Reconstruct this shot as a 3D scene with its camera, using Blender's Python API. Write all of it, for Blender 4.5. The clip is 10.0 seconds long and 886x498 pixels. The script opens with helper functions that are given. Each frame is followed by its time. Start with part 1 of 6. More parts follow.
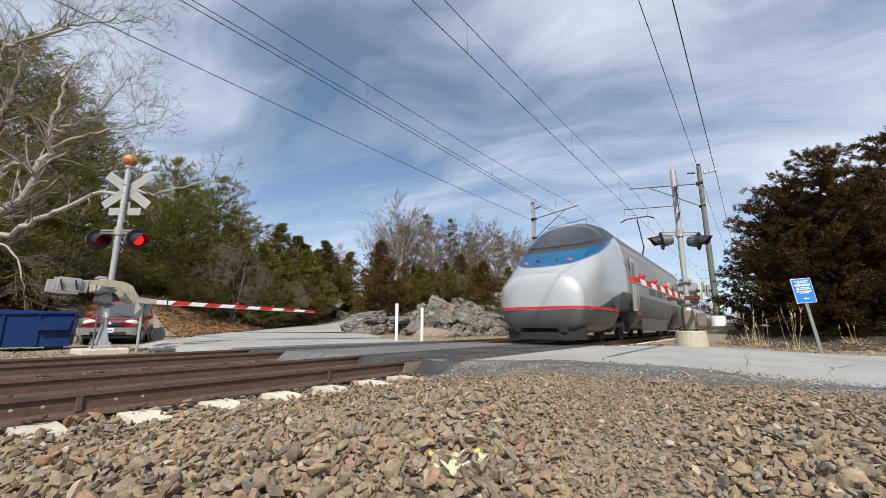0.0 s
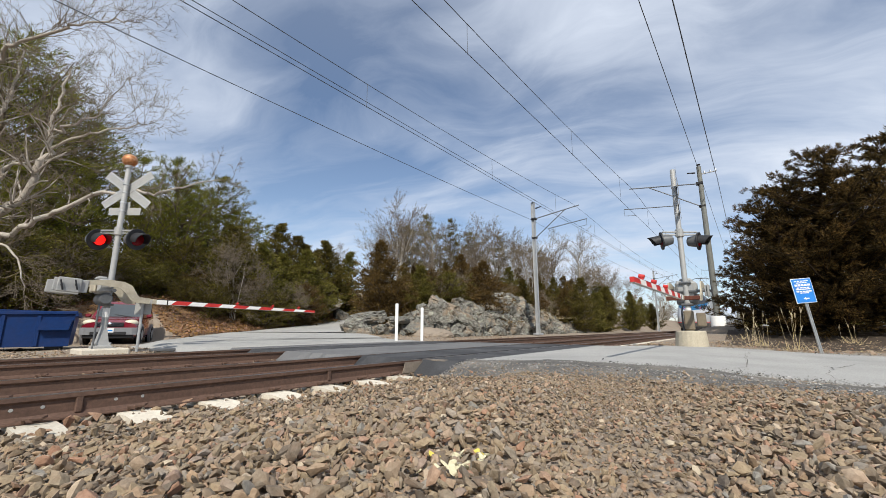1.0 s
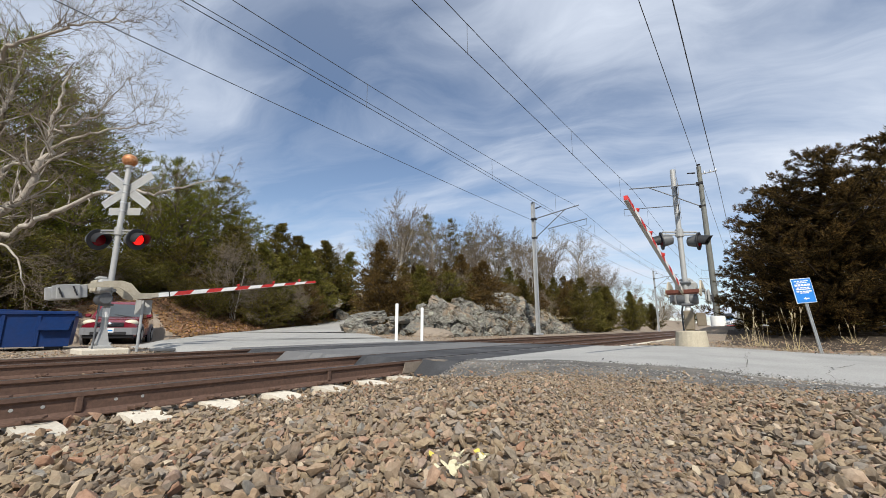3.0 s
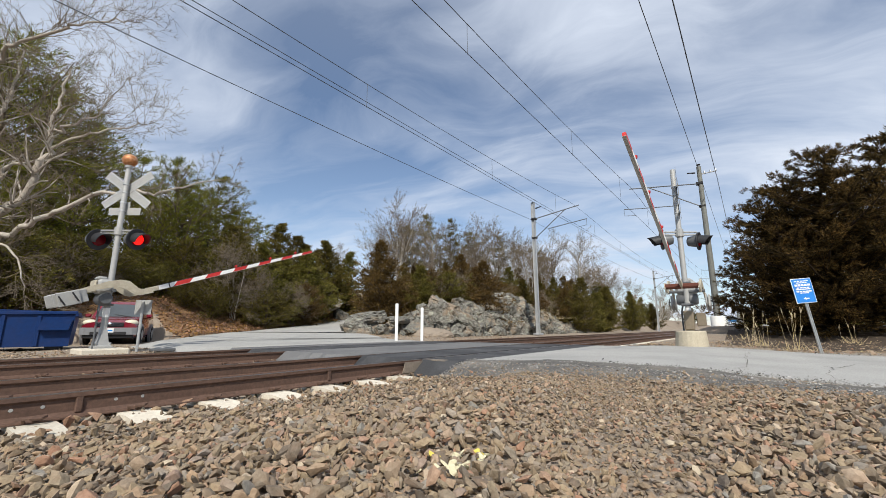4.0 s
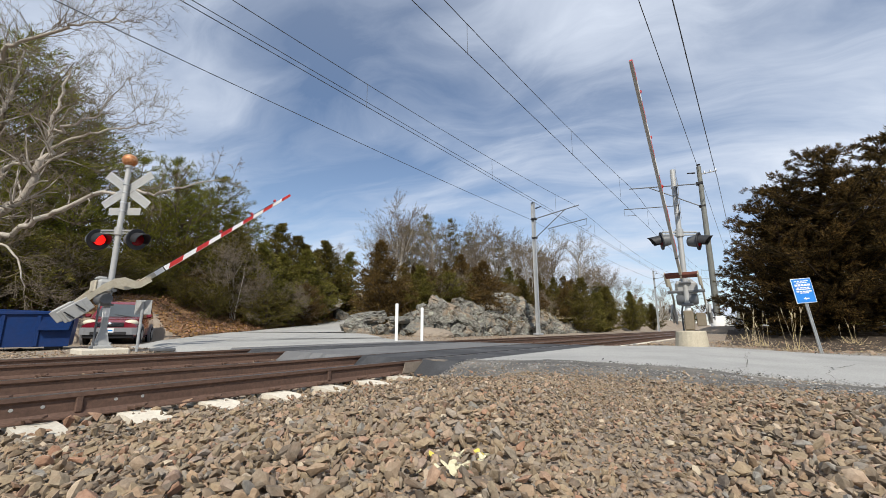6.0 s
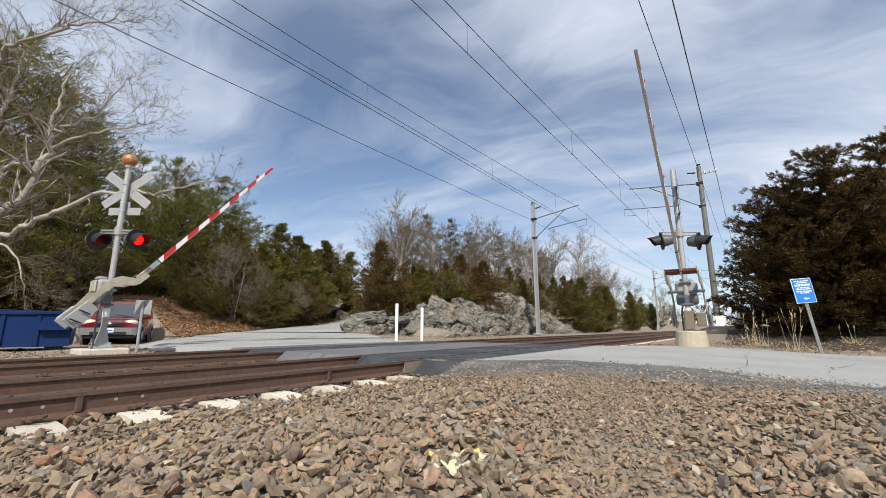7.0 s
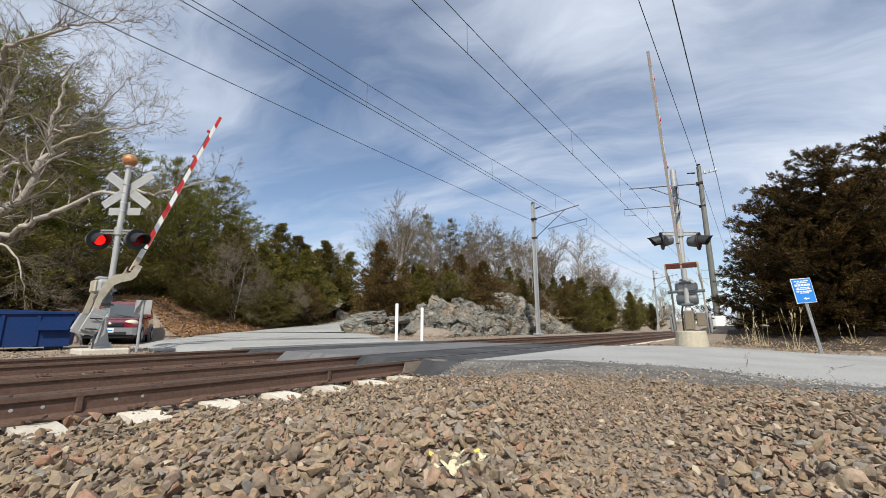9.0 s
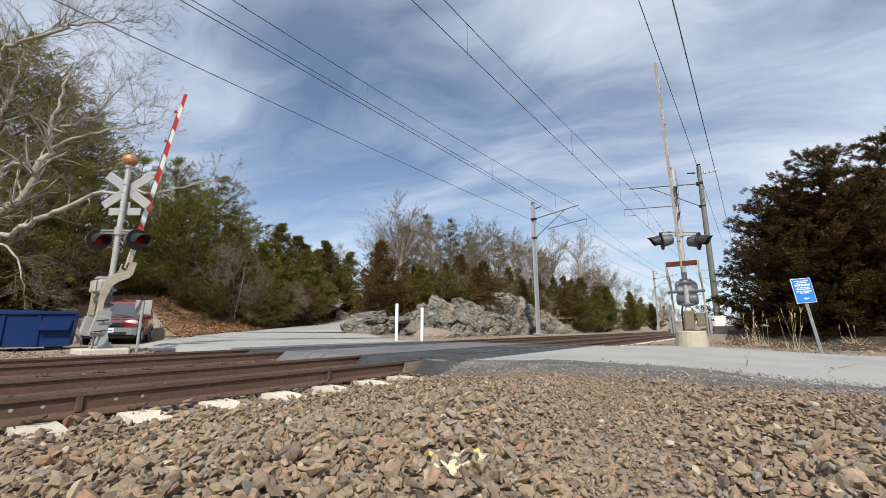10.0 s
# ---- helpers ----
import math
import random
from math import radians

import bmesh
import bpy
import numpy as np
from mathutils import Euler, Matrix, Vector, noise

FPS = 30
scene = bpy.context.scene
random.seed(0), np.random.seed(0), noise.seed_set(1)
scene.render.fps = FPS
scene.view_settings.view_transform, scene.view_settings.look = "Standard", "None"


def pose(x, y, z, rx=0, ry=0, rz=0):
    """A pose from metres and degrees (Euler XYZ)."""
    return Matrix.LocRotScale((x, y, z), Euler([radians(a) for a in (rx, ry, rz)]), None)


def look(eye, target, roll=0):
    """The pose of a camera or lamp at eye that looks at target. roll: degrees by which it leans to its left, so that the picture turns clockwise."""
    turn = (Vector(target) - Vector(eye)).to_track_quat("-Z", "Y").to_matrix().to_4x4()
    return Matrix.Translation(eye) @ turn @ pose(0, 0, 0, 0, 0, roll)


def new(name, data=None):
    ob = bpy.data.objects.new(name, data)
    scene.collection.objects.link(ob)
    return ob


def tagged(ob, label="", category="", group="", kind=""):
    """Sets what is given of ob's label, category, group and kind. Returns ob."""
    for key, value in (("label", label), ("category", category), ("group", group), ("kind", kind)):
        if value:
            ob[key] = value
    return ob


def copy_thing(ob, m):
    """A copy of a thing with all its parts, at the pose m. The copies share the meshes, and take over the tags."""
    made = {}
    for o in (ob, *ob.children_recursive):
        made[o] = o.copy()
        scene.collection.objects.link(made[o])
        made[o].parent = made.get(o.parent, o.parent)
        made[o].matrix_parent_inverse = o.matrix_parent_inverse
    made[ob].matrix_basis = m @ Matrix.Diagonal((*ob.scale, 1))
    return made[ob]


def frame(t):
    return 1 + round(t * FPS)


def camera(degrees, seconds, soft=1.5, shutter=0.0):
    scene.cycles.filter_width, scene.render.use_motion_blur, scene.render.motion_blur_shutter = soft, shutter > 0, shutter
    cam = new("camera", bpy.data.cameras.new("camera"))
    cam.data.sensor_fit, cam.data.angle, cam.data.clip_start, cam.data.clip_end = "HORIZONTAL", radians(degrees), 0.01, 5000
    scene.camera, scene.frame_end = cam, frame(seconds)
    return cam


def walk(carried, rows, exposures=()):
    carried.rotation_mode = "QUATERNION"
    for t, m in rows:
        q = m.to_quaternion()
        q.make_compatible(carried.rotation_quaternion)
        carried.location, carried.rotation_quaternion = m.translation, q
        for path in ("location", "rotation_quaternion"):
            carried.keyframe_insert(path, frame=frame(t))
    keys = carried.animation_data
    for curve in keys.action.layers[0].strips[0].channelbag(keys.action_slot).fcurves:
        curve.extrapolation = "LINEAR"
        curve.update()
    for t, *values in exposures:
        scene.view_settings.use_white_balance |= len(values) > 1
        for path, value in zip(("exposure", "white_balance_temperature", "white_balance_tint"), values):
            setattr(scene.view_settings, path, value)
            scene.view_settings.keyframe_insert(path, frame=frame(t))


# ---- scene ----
cam = camera(95.33, 10.0, soft=0.75, shutter=0.2)
EYE = Vector((0, 0, 0.507))
TURN, TILT = radians(36.96), radians(11.03)
AIM = EYE + Vector((-math.sin(TURN) * math.cos(TILT), math.cos(TURN) * math.cos(TILT), math.sin(TILT)))
walk(cam, [(0, look(EYE, AIM)), (10, look(EYE, AIM))])
scene.view_settings.exposure = 0.0

# ---- light: a bright March day, thin streaks of cloud ----
SUN_DIR = Vector((0.5, -0.72, 0.86)).normalized()
SUN_EL = math.asin(SUN_DIR.z)
SUN_AZ = math.atan2(SUN_DIR.x, SUN_DIR.y)


class Nodes:
    """Short way to write a node tree."""

    def __init__(self, tree):
        self.tree = tree
        tree.nodes.clear()

    def add(self, kind, ins=None, **props):
        n = self.tree.nodes.new(kind)
        if "operation" in props:
            n.operation = props["operation"]
        if "use_clamp" in props:
            n.use_clamp = props["use_clamp"]
        if "data_type" in props:
            n.data_type = props["data_type"]
        if "blend_type" in props:
            n.blend_type = props["blend_type"]
        if "noise_dimensions" in props:
            n.noise_dimensions = props["noise_dimensions"]
        for k, v in (ins or {}).items():
            if isinstance(v, bpy.types.NodeSocket):
                self.tree.links.new(v, n.inputs[k])
            else:
                n.inputs[k].default_value = v
        return n

    def math(self, op, a, b=0.0, clamp=False):
        return self.add("ShaderNodeMath", {0: a, 1: b}, operation=op, use_clamp=clamp).outputs[0]

    def noise(self, vec, scale, detail=4.0, rough=0.55, distort=0.0):
        return self.add("ShaderNodeTexNoise", {"Vector": vec, "Scale": scale, "Detail": detail, "Roughness": rough, "Distortion": distort}).outputs[0]

    def ramp(self, fac, stops):
        n = self.add("ShaderNodeValToRGB", {0: fac})
        el = n.color_ramp.elements
        while len(el) < len(stops):
            el.new(0.5)
        for e, (p, c) in zip(el, stops):
            e.position, e.color = p, (*c, 1) if len(c) == 3 else c
        return n.outputs[0]

    def mix(self, fac, a, b, blend="MIX"):
        n = self.add("ShaderNodeMix", {0: fac}, data_type="RGBA", blend_type=blend)
        for i, v in ((6, a), (7, b)):
            if isinstance(v, bpy.types.NodeSocket):
                self.tree.links.new(v, n.inputs[i])
            else:
                n.inputs[i].default_value = (*v, 1)
        return n.outputs[2]


def make_world():
    w = bpy.data.worlds.new("sky")
    scene.world = w
    w.use_nodes = True
    n = Nodes(w.node_tree)
    sky = n.add("ShaderNodeTexSky")
    sky.sky_type, sky.sun_disc, sky.sun_elevation, sky.sun_rotation = "NISHITA", False, SUN_EL, SUN_AZ
    sky.air_density, sky.dust_density, sky.ozone_density = 1.0, 0.15, 3.0
    co = n.add("ShaderNodeTexCoord").outputs["Generated"]
    sep = n.add("ShaderNodeSeparateXYZ", {0: co})
    z = n.math("MAXIMUM", n.math("ADD", sep.outputs[2], 0.2), 0.08)
    u, v = n.math("DIVIDE", sep.outputs[0], z), n.math("DIVIDE", sep.outputs[1], z)
    flat = n.add("ShaderNodeCombineXYZ", {0: u, 1: v, 2: 0.0}).outputs[0]
    turned = n.add("ShaderNodeMapping", {"Vector": flat, "Rotation": (0, 0, radians(CLOUD_TURN)), "Location": CLOUD_SHIFT}).outputs[0]
    warp = n.add("ShaderNodeTexNoise", {"Vector": turned, "Scale": 0.8, "Detail": 3.0, "Roughness": 0.5}).outputs["Color"]
    bent = n.add("ShaderNodeVectorMath", {0: turned, 1: warp}, operation="ADD").outputs[0]
    big = n.noise(n.add("ShaderNodeMapping", {"Vector": bent, "Scale": (0.62, 1.25, 1)}).outputs[0], 1.15, 4.0, 0.5, 0.2)
    fine = n.noise(n.add("ShaderNodeMapping", {"Vector": bent, "Scale": (0.6, 1.7, 1)}).outputs[0], 3.4, 6.0, 0.62, 0.3)
    veil = n.noise(turned, 0.55, 2.0, 0.5)
    both = n.math("ADD", n.math("ADD", n.math("MULTIPLY", big, 0.62), n.math("MULTIPLY", fine, 0.2)), n.math("MULTIPLY", veil, 0.18))
    cover = n.ramp(both, [(0.41, (0.05, 0.05, 0.05)), (0.48, (0.25, 0.25, 0.25)), (0.55, (0.6, 0.6, 0.6)), (0.64, (1.0, 1.0, 1.0))])
    low = n.ramp(sep.outputs[2], [(0.0, (0.35, 0.35, 0.35)), (0.3, (0.05, 0.05, 0.05)), (0.5, (0.0, 0.0, 0.0)), (0.75, (0.16, 0.16, 0.16))])
    fac = n.math("ADD", cover, low, True)
    col = n.mix(fac, sky.outputs[0], CLOUD)
    bg = n.add("ShaderNodeBackground", {0: col, 1: SKY_STRENGTH})
    n.tree.links.new(bg.outputs[0], n.add("ShaderNodeOutputWorld").inputs[0])


CLOUD_TURN, CLOUD_SHIFT, CLOUD, SKY_STRENGTH = -20, (0.4, 0.0, 0.0), (6.05, 6.65, 7.7), 0.12
make_world()
sun = new("sun", bpy.data.lights.new("sun", "SUN"))
sun.data.energy, sun.data.angle, sun.data.color = 4.6, radians(0.6), (1.0, 0.94, 0.84)
sun.matrix_basis = look(SUN_DIR * 60, (0, 0, 0))


# ---- materials ----
def material(name, base, rough=0.7, metal=0.0, vary=0.25, grain=20.0, big=1.5, bump=0.2, stain=None, stain_amt=0.4, per=0.0, island=0.0, coat=0.0, dist=0.01, trans=0.0, emit=None, spec=0.4, rvar=0.2):
    """Base colour with fine grain, broad blotches, wear in a stain colour and a fine bump."""
    m = bpy.data.materials.new(name)
    m.use_nodes = True
    n = Nodes(m.node_tree)
    co = n.add("ShaderNodeTexCoord").outputs["Object"]
    f, b = n.noise(co, grain, 5.0, 0.65), n.noise(co, big, 4.0, 0.6)
    dark, light = [c * (1 - vary) for c in base], [min(1, c * (1 + vary)) for c in base]
    col = n.mix(n.ramp(f, [(0.3, (0, 0, 0)), (0.7, (1, 1, 1))]), dark, light)
    col = n.mix(n.math("MULTIPLY", n.ramp(b, [(0.42, (0, 0, 0)), (0.68, (1, 1, 1))]), stain_amt), col, stain or [c * 0.6 for c in base])
    if per:
        rnd = n.add("ShaderNodeObjectInfo").outputs["Random"]
        col = n.add("ShaderNodeHueSaturation", {"Color": col, "Value": n.math("ADD", n.math("MULTIPLY", rnd, per), 1 - per / 2)}).outputs[0]
    if island:
        rnd = n.add("ShaderNodeNewGeometry").outputs["Random Per Island"]
        hue = n.add("ShaderNodeTexWhiteNoise", {"W": rnd}, noise_dimensions="1D").outputs[0]
        col = n.add("ShaderNodeHueSaturation", {"Color": col, "Hue": n.math("ADD", n.math("MULTIPLY", hue, island * 0.06), 0.5 - island * 0.03), "Saturation": n.math("ADD", n.math("MULTIPLY", hue, island * 0.8), 1 - island * 0.4), "Value": n.math("ADD", n.math("MULTIPLY", rnd, island), 1 - island / 2)}).outputs[0]
    p = n.add("ShaderNodeBsdfPrincipled", {"Base Color": col, "Metallic": metal, "Coat Weight": coat, "Specular IOR Level": spec, "Transmission Weight": trans, "Roughness": n.math("ADD", n.math("MULTIPLY", f, rvar), max(0.0, rough - rvar / 2), True)})
    if bump:
        p.inputs["Normal"].default_value = (0, 0, 0)
        n.tree.links.new(n.add("ShaderNodeBump", {"Height": f, "Strength": bump, "Distance": dist}).outputs[0], p.inputs["Normal"])
    if emit:
        p.inputs["Emission Color"].default_value, p.inputs["Emission Strength"].default_value = (*emit[:3], 1), emit[3]
    n.tree.links.new(p.outputs[0], n.add("ShaderNodeOutputMaterial").inputs[0])
    return m


M = dict(
    earth=material("gravelly earth", (0.26, 0.21, 0.16), 0.95, vary=0.35, grain=26, big=0.7, bump=0.7, stain=(0.33, 0.29, 0.24), dist=0.03, spec=0.15),
    asphalt=material("fresh asphalt", (0.05, 0.051, 0.054), 0.92, spec=0.2, vary=0.3, grain=90, big=0.8, bump=0.35, stain=(0.15, 0.15, 0.155), stain_amt=0.5),
    old_asphalt=material("worn grey asphalt", (0.37, 0.365, 0.345), 0.95, spec=0.12, vary=0.24, grain=60, big=0.55, bump=0.4, stain=(0.25, 0.25, 0.24), stain_amt=0.6),
    grey_asphalt=material("patched grey asphalt", (0.17, 0.17, 0.168), 0.92, spec=0.15, vary=0.25, grain=80, big=0.8, bump=0.35, stain=(0.1, 0.1, 0.105), stain_amt=0.6),
    rail_side=material("rusty rail steel", (0.125, 0.075, 0.055), 0.75, 0.2, vary=0.3, grain=30, big=3, bump=0.3, stain=(0.07, 0.045, 0.036)),
    rail_head=material("worn rail head", (0.2, 0.17, 0.15), 0.38, 0.75, vary=0.2, grain=40, big=3, bump=0.05, stain=(0.12, 0.085, 0.065)),
    concrete=material("pale concrete", (0.62, 0.57, 0.47), 0.9, vary=0.15, grain=40, big=4, bump=0.3, stain=(0.45, 0.38, 0.29), per=0.25),
    steel=material("galvanised steel", (0.48, 0.49, 0.49), 0.5, 0.6, vary=0.12, grain=12, big=2, bump=0.05, stain=(0.38, 0.38, 0.37)),
    alu=material("dull aluminium paint", (0.33, 0.335, 0.33), 0.6, 0.15, vary=0.1, grain=25, big=3, bump=0.06, stain=(0.4, 0.39, 0.36), stain_amt=0.5),
    tan=material("sun-faded tan paint", (0.44, 0.40, 0.31), 0.6, vary=0.12, grain=25, big=5, bump=0.08, stain=(0.3, 0.25, 0.18), stain_amt=0.45),
    black=material("flat black paint", (0.022, 0.022, 0.024), 0.55, vary=0.3, grain=20, big=3, bump=0.08),
    white=material("white paint", (0.78, 0.78, 0.76), 0.5, vary=0.05, grain=18, big=4, bump=0.05, stain=(0.66, 0.64, 0.58), stain_amt=0.35),
    red=material("red reflective sheet", (0.55, 0.035, 0.03), 0.45, vary=0.12, grain=18, big=6, bump=0.03),
    lens=material("dark red lens", (0.16, 0.006, 0.01), 0.2, vary=0.1, grain=60, big=8, bump=0.1),
    lit=material("lit red lamp", (0.3, 0.004, 0.004), 0.5, vary=0.05, emit=(1.0, 0.012, 0.008, 1.6), bump=0),
    wire=material("weathered copper cable", (0.07, 0.075, 0.08), 0.6, 0.5, bump=0),
    rust=material("rusted steel", (0.13, 0.045, 0.03), 0.85, 0.2, vary=0.3, grain=25, big=6, bump=0.3),
    blue_sign=material("blue sign sheet", (0.02, 0.2, 0.62), 0.45, vary=0.06, grain=15, big=4, bump=0.03),
    silver=material("silver train paint", (0.52, 0.525, 0.53), 0.34, 0.4, vary=0.02, grain=4, big=0.8, bump=0.0, stain=(0.52, 0.51, 0.49), stain_amt=0.15, coat=0.4, rvar=0.02),
    grey_train=material("grey train paint", (0.10, 0.10, 0.098), 0.4, 0.35, vary=0.08, grain=4, big=0.8, bump=0.01, stain=(0.2, 0.19, 0.18)),
    blue_train=material("blue train paint", (0.006, 0.1, 0.23), 0.35, 0.1, vary=0.05, grain=5, bump=0, coat=0.15),
    dark_glass=material("dark windscreen glass", (0.03, 0.034, 0.04), 0.08, 0.0, vary=0.1, grain=2, big=0.6, bump=0, coat=0.5),
    side_train=material("warm grey train side", (0.3, 0.285, 0.26), 0.45, 0.3, vary=0.05, grain=4, big=0.8, bump=0.01, stain=(0.24, 0.23, 0.21)),
    dark_train=material("dark grey train paint", (0.045, 0.05, 0.056), 0.4, 0.0, spec=0.25, vary=0.1, grain=4, bump=0.01),
    under=material("sooty underframe", (0.03, 0.028, 0.026), 0.85, 0.2, vary=0.3, grain=15, bump=0.2),
)


# ---- mesh helpers ----
class Geo:
    """Collects vertices and faces of one mesh."""

    def __init__(self):
        self.v, self.f = [], []

    def add(self, vs, fs):
        k = len(self.v)
        self.v += [tuple(p) for p in vs]
        self.f += [tuple(i + k for i in q) for q in fs]
        return self

    def box(self, c, s, turn=None, bevel=0.0):
        """A box at c of size s, its twelve edges cut off where bevel is given."""
        hx, hy, hz = (a / 2 for a in s)
        b = min(bevel, hx * 0.9, hy * 0.9, hz * 0.9)
        if b <= 0:
            vs = [Vector((x, y, z)) for x in (-hx, hx) for y in (-hy, hy) for z in (-hz, hz)]
            fs = [(0, 1, 3, 2), (4, 6, 7, 5), (0, 4, 5, 1), (2, 3, 7, 6), (0, 2, 6, 4), (1, 5, 7, 3)]
        else:
            vs, idx, fs = [], {}, []
            for sx in (-1, 1):
                for sy in (-1, 1):
                    for sz in (-1, 1):
                        for ax in range(3):
                            q = [sx * (hx - b), sy * (hy - b), sz * (hz - b)]
                            q[ax] += (sx, sy, sz)[ax] * b
                            idx[sx, sy, sz, ax] = len(vs)
                            vs.append(Vector(q))
            def k(ax, s, o1, s1, o2, s2):
                t = [0, 0, 0]
                t[ax], t[o1], t[o2] = s, s1, s2
                return tuple(t)
            for ax in range(3):
                o1, o2 = (ax + 1) % 3, (ax + 2) % 3
                for s_ in (-1, 1):
                    ring = [idx[(*k(ax, s_, o1, a_, o2, b_), ax)] for a_, b_ in ((-1, -1), (1, -1), (1, 1), (-1, 1))]
                    fs.append(tuple(ring if s_ > 0 else ring[::-1]))
                for a_ in (-1, 1):
                    for b_ in (-1, 1):
                        p, q = k(ax, -1, o1, a_, o2, b_), k(ax, 1, o1, a_, o2, b_)
                        r_ = (idx[(*p, o1)], idx[(*q, o1)], idx[(*q, o2)], idx[(*p, o2)])
                        fs.append(r_ if a_ * b_ > 0 else r_[::-1])
            for sx in (-1, 1):
                for sy in (-1, 1):
                    for sz in (-1, 1):
                        t = tuple(idx[sx, sy, sz, a] for a in range(3))
                        fs.append(t if sx * sy * sz > 0 else t[::-1])
        if turn is not None:
            vs = [turn @ v for v in vs]
        return self.add([v + Vector(c) for v in vs], fs)

    def tube(self, pts, radii, n=10, caps=True):
        """A tube along points, with a radius at each."""
        pts = [Vector(p) for p in pts]
        if isinstance(radii, (int, float)):
            radii = [radii] * len(pts)
        vs, fs = [], []
        side = None
        for i, p in enumerate(pts):
            d = (pts[min(i + 1, len(pts) - 1)] - pts[max(i - 1, 0)]).normalized()
            if side is None:
                side = d.orthogonal().normalized()
            side = (side - d * side.dot(d)).normalized()
            up = d.cross(side)
            for j in range(n):
                a = 2 * math.pi * j / n
                vs.append(p + (side * math.cos(a) + up * math.sin(a)) * radii[i])
        for i in range(len(pts) - 1):
            for j in range(n):
                k = (j + 1) % n
                fs.append((i * n + j, i * n + k, (i + 1) * n + k, (i + 1) * n + j))
        if caps:
            fs.append(tuple(range(n - 1, -1, -1)))
            fs.append(tuple((len(pts) - 1) * n + j for j in range(n)))
        return self.add(vs, fs)

    def prism(self, outline, axis, a, b):
        """A flat outline of (u, v) pushed from a to b along an axis: x (u=y, v=z), y (u=x, v=z) or z."""
        def at(u, v, w):
            return {"x": (w, u, v), "y": (u, w, v), "z": (u, v, w)}[axis]
        n = len(outline)
        vs = [at(u, v, a) for u, v in outline] + [at(u, v, b) for u, v in outline]
        fs = [(i, (i + 1) % n, n + (i + 1) % n, n + i) for i in range(n)] + [tuple(range(n - 1, -1, -1)), tuple(range(n, 2 * n))]
        return self.add(vs, fs)

    def ball(self, c, r, n=12, m=8, squash=(1, 1, 1)):
        vs = [Vector((math.sin(math.pi * i / m) * math.cos(2 * math.pi * j / n) * r * squash[0], math.sin(math.pi * i / m) * math.sin(2 * math.pi * j / n) * r * squash[1], math.cos(math.pi * i / m) * r * squash[2])) + Vector(c) for i in range(m + 1) for j in range(n)]
        fs = [(i * n + j, (i + 1) * n + j, (i + 1) * n + (j + 1) % n, i * n + (j + 1) % n) for i in range(m) for j in range(n)]
        return self.add(vs, fs)

    def mesh(self, name, mat):
        me = bpy.data.meshes.new(name)
        me.from_pydata(self.v, [], self.f)
        bm = bmesh.new()
        bm.from_mesh(me)
        bmesh.ops.recalc_face_normals(bm, faces=bm.faces)
        bm.to_mesh(me)
        bm.free()
        me.materials.append(mat)
        return me


def shade_auto(me, angle):
    me.polygons.foreach_set("use_smooth", [True] * len(me.polygons))
    me.set_sharp_from_angle(angle=angle)


def part(name, geo, mat, parent=None, label="", smooth=False):
    """One mesh object, under a thing or a part."""
    me = geo if isinstance(geo, bpy.types.Mesh) else geo.mesh(name, mat)
    if smooth:
        shade_auto(me, radians(45))
    ob = new(name, me)
    ob.parent = parent
    if label:
        ob["label"] = label
    return ob


def thing(name, m, label, category, group="", kind=""):
    ob = new(name)
    ob.matrix_basis = m
    ob.empty_display_size = 0.2
    return tagged(ob, label, category, group, kind)


def step(a, b, x):
    t = np.clip((np.asarray(x, dtype=float) - a) / (b - a), 0, 1)
    return t * t * (3 - 2 * t)


def wobble(x, y, s, seed=0.0):
    """Smooth uneven height in -1..1, from a few crossed waves."""
    x, y = np.asarray(x, dtype=float) / s + seed, np.asarray(y, dtype=float) / s - seed
    return (np.sin(x * 1.7 + 1.3 * np.sin(y * 1.1)) + np.sin(y * 2.1 + 1.7 * np.sin(x * 0.9 + 2)) + np.sin((x + y) * 3.3 + 1)) / 3


# the lane behind the crossing: x, y, height, half width
LANE = np.array([(-10.4, 8.6, 0.0, 3.5), (-12.5, 8.9, 0.0, 3.9), (-15.6, 9.7, 0.03, 4.3), (-19.6, 12.9, 0.25, 3.3), (-22.4, 17.6, 0.62, 2.3), (-25.4, 23.0, 1.12, 2.0), (-29, 30, 1.5, 2.2), (-33, 42, 2.2, 2.4)])
_t = np.linspace(0, len(LANE) - 1, 90)
LANE_FINE = np.stack([np.interp(_t, np.arange(len(LANE)), LANE[:, k]) for k in range(4)], 1)


def lane_place(x, y):
    """Height of the lane, signed distance from its middle (left bank positive), half width."""
    x, y = np.atleast_1d(np.asarray(x, dtype=float)), np.atleast_1d(np.asarray(y, dtype=float))
    d2 = (x[:, None] - LANE_FINE[None, :, 0]) ** 2 + (y[:, None] - LANE_FINE[None, :, 1]) ** 2
    i = np.clip(d2.argmin(1), 0, len(LANE_FINE) - 2)
    a, b = LANE_FINE[i], LANE_FINE[i + 1]
    side = np.sign((b[:, 0] - a[:, 0]) * (y - a[:, 1]) - (b[:, 1] - a[:, 1]) * (x - a[:, 0]))
    return a[:, 2], side * np.sqrt(d2.min(1)), a[:, 3]


def road_z(x, y):
    x = np.asarray(x, dtype=float)
    return 0.004 + 0.045 * step(-3.6, -1.6, x) * (1 - step(-1.2, 1.0, x)) - 0.075 * step(-1.0, 2.5, x) - 0.1 * step(4, 30, x) + 0 * y


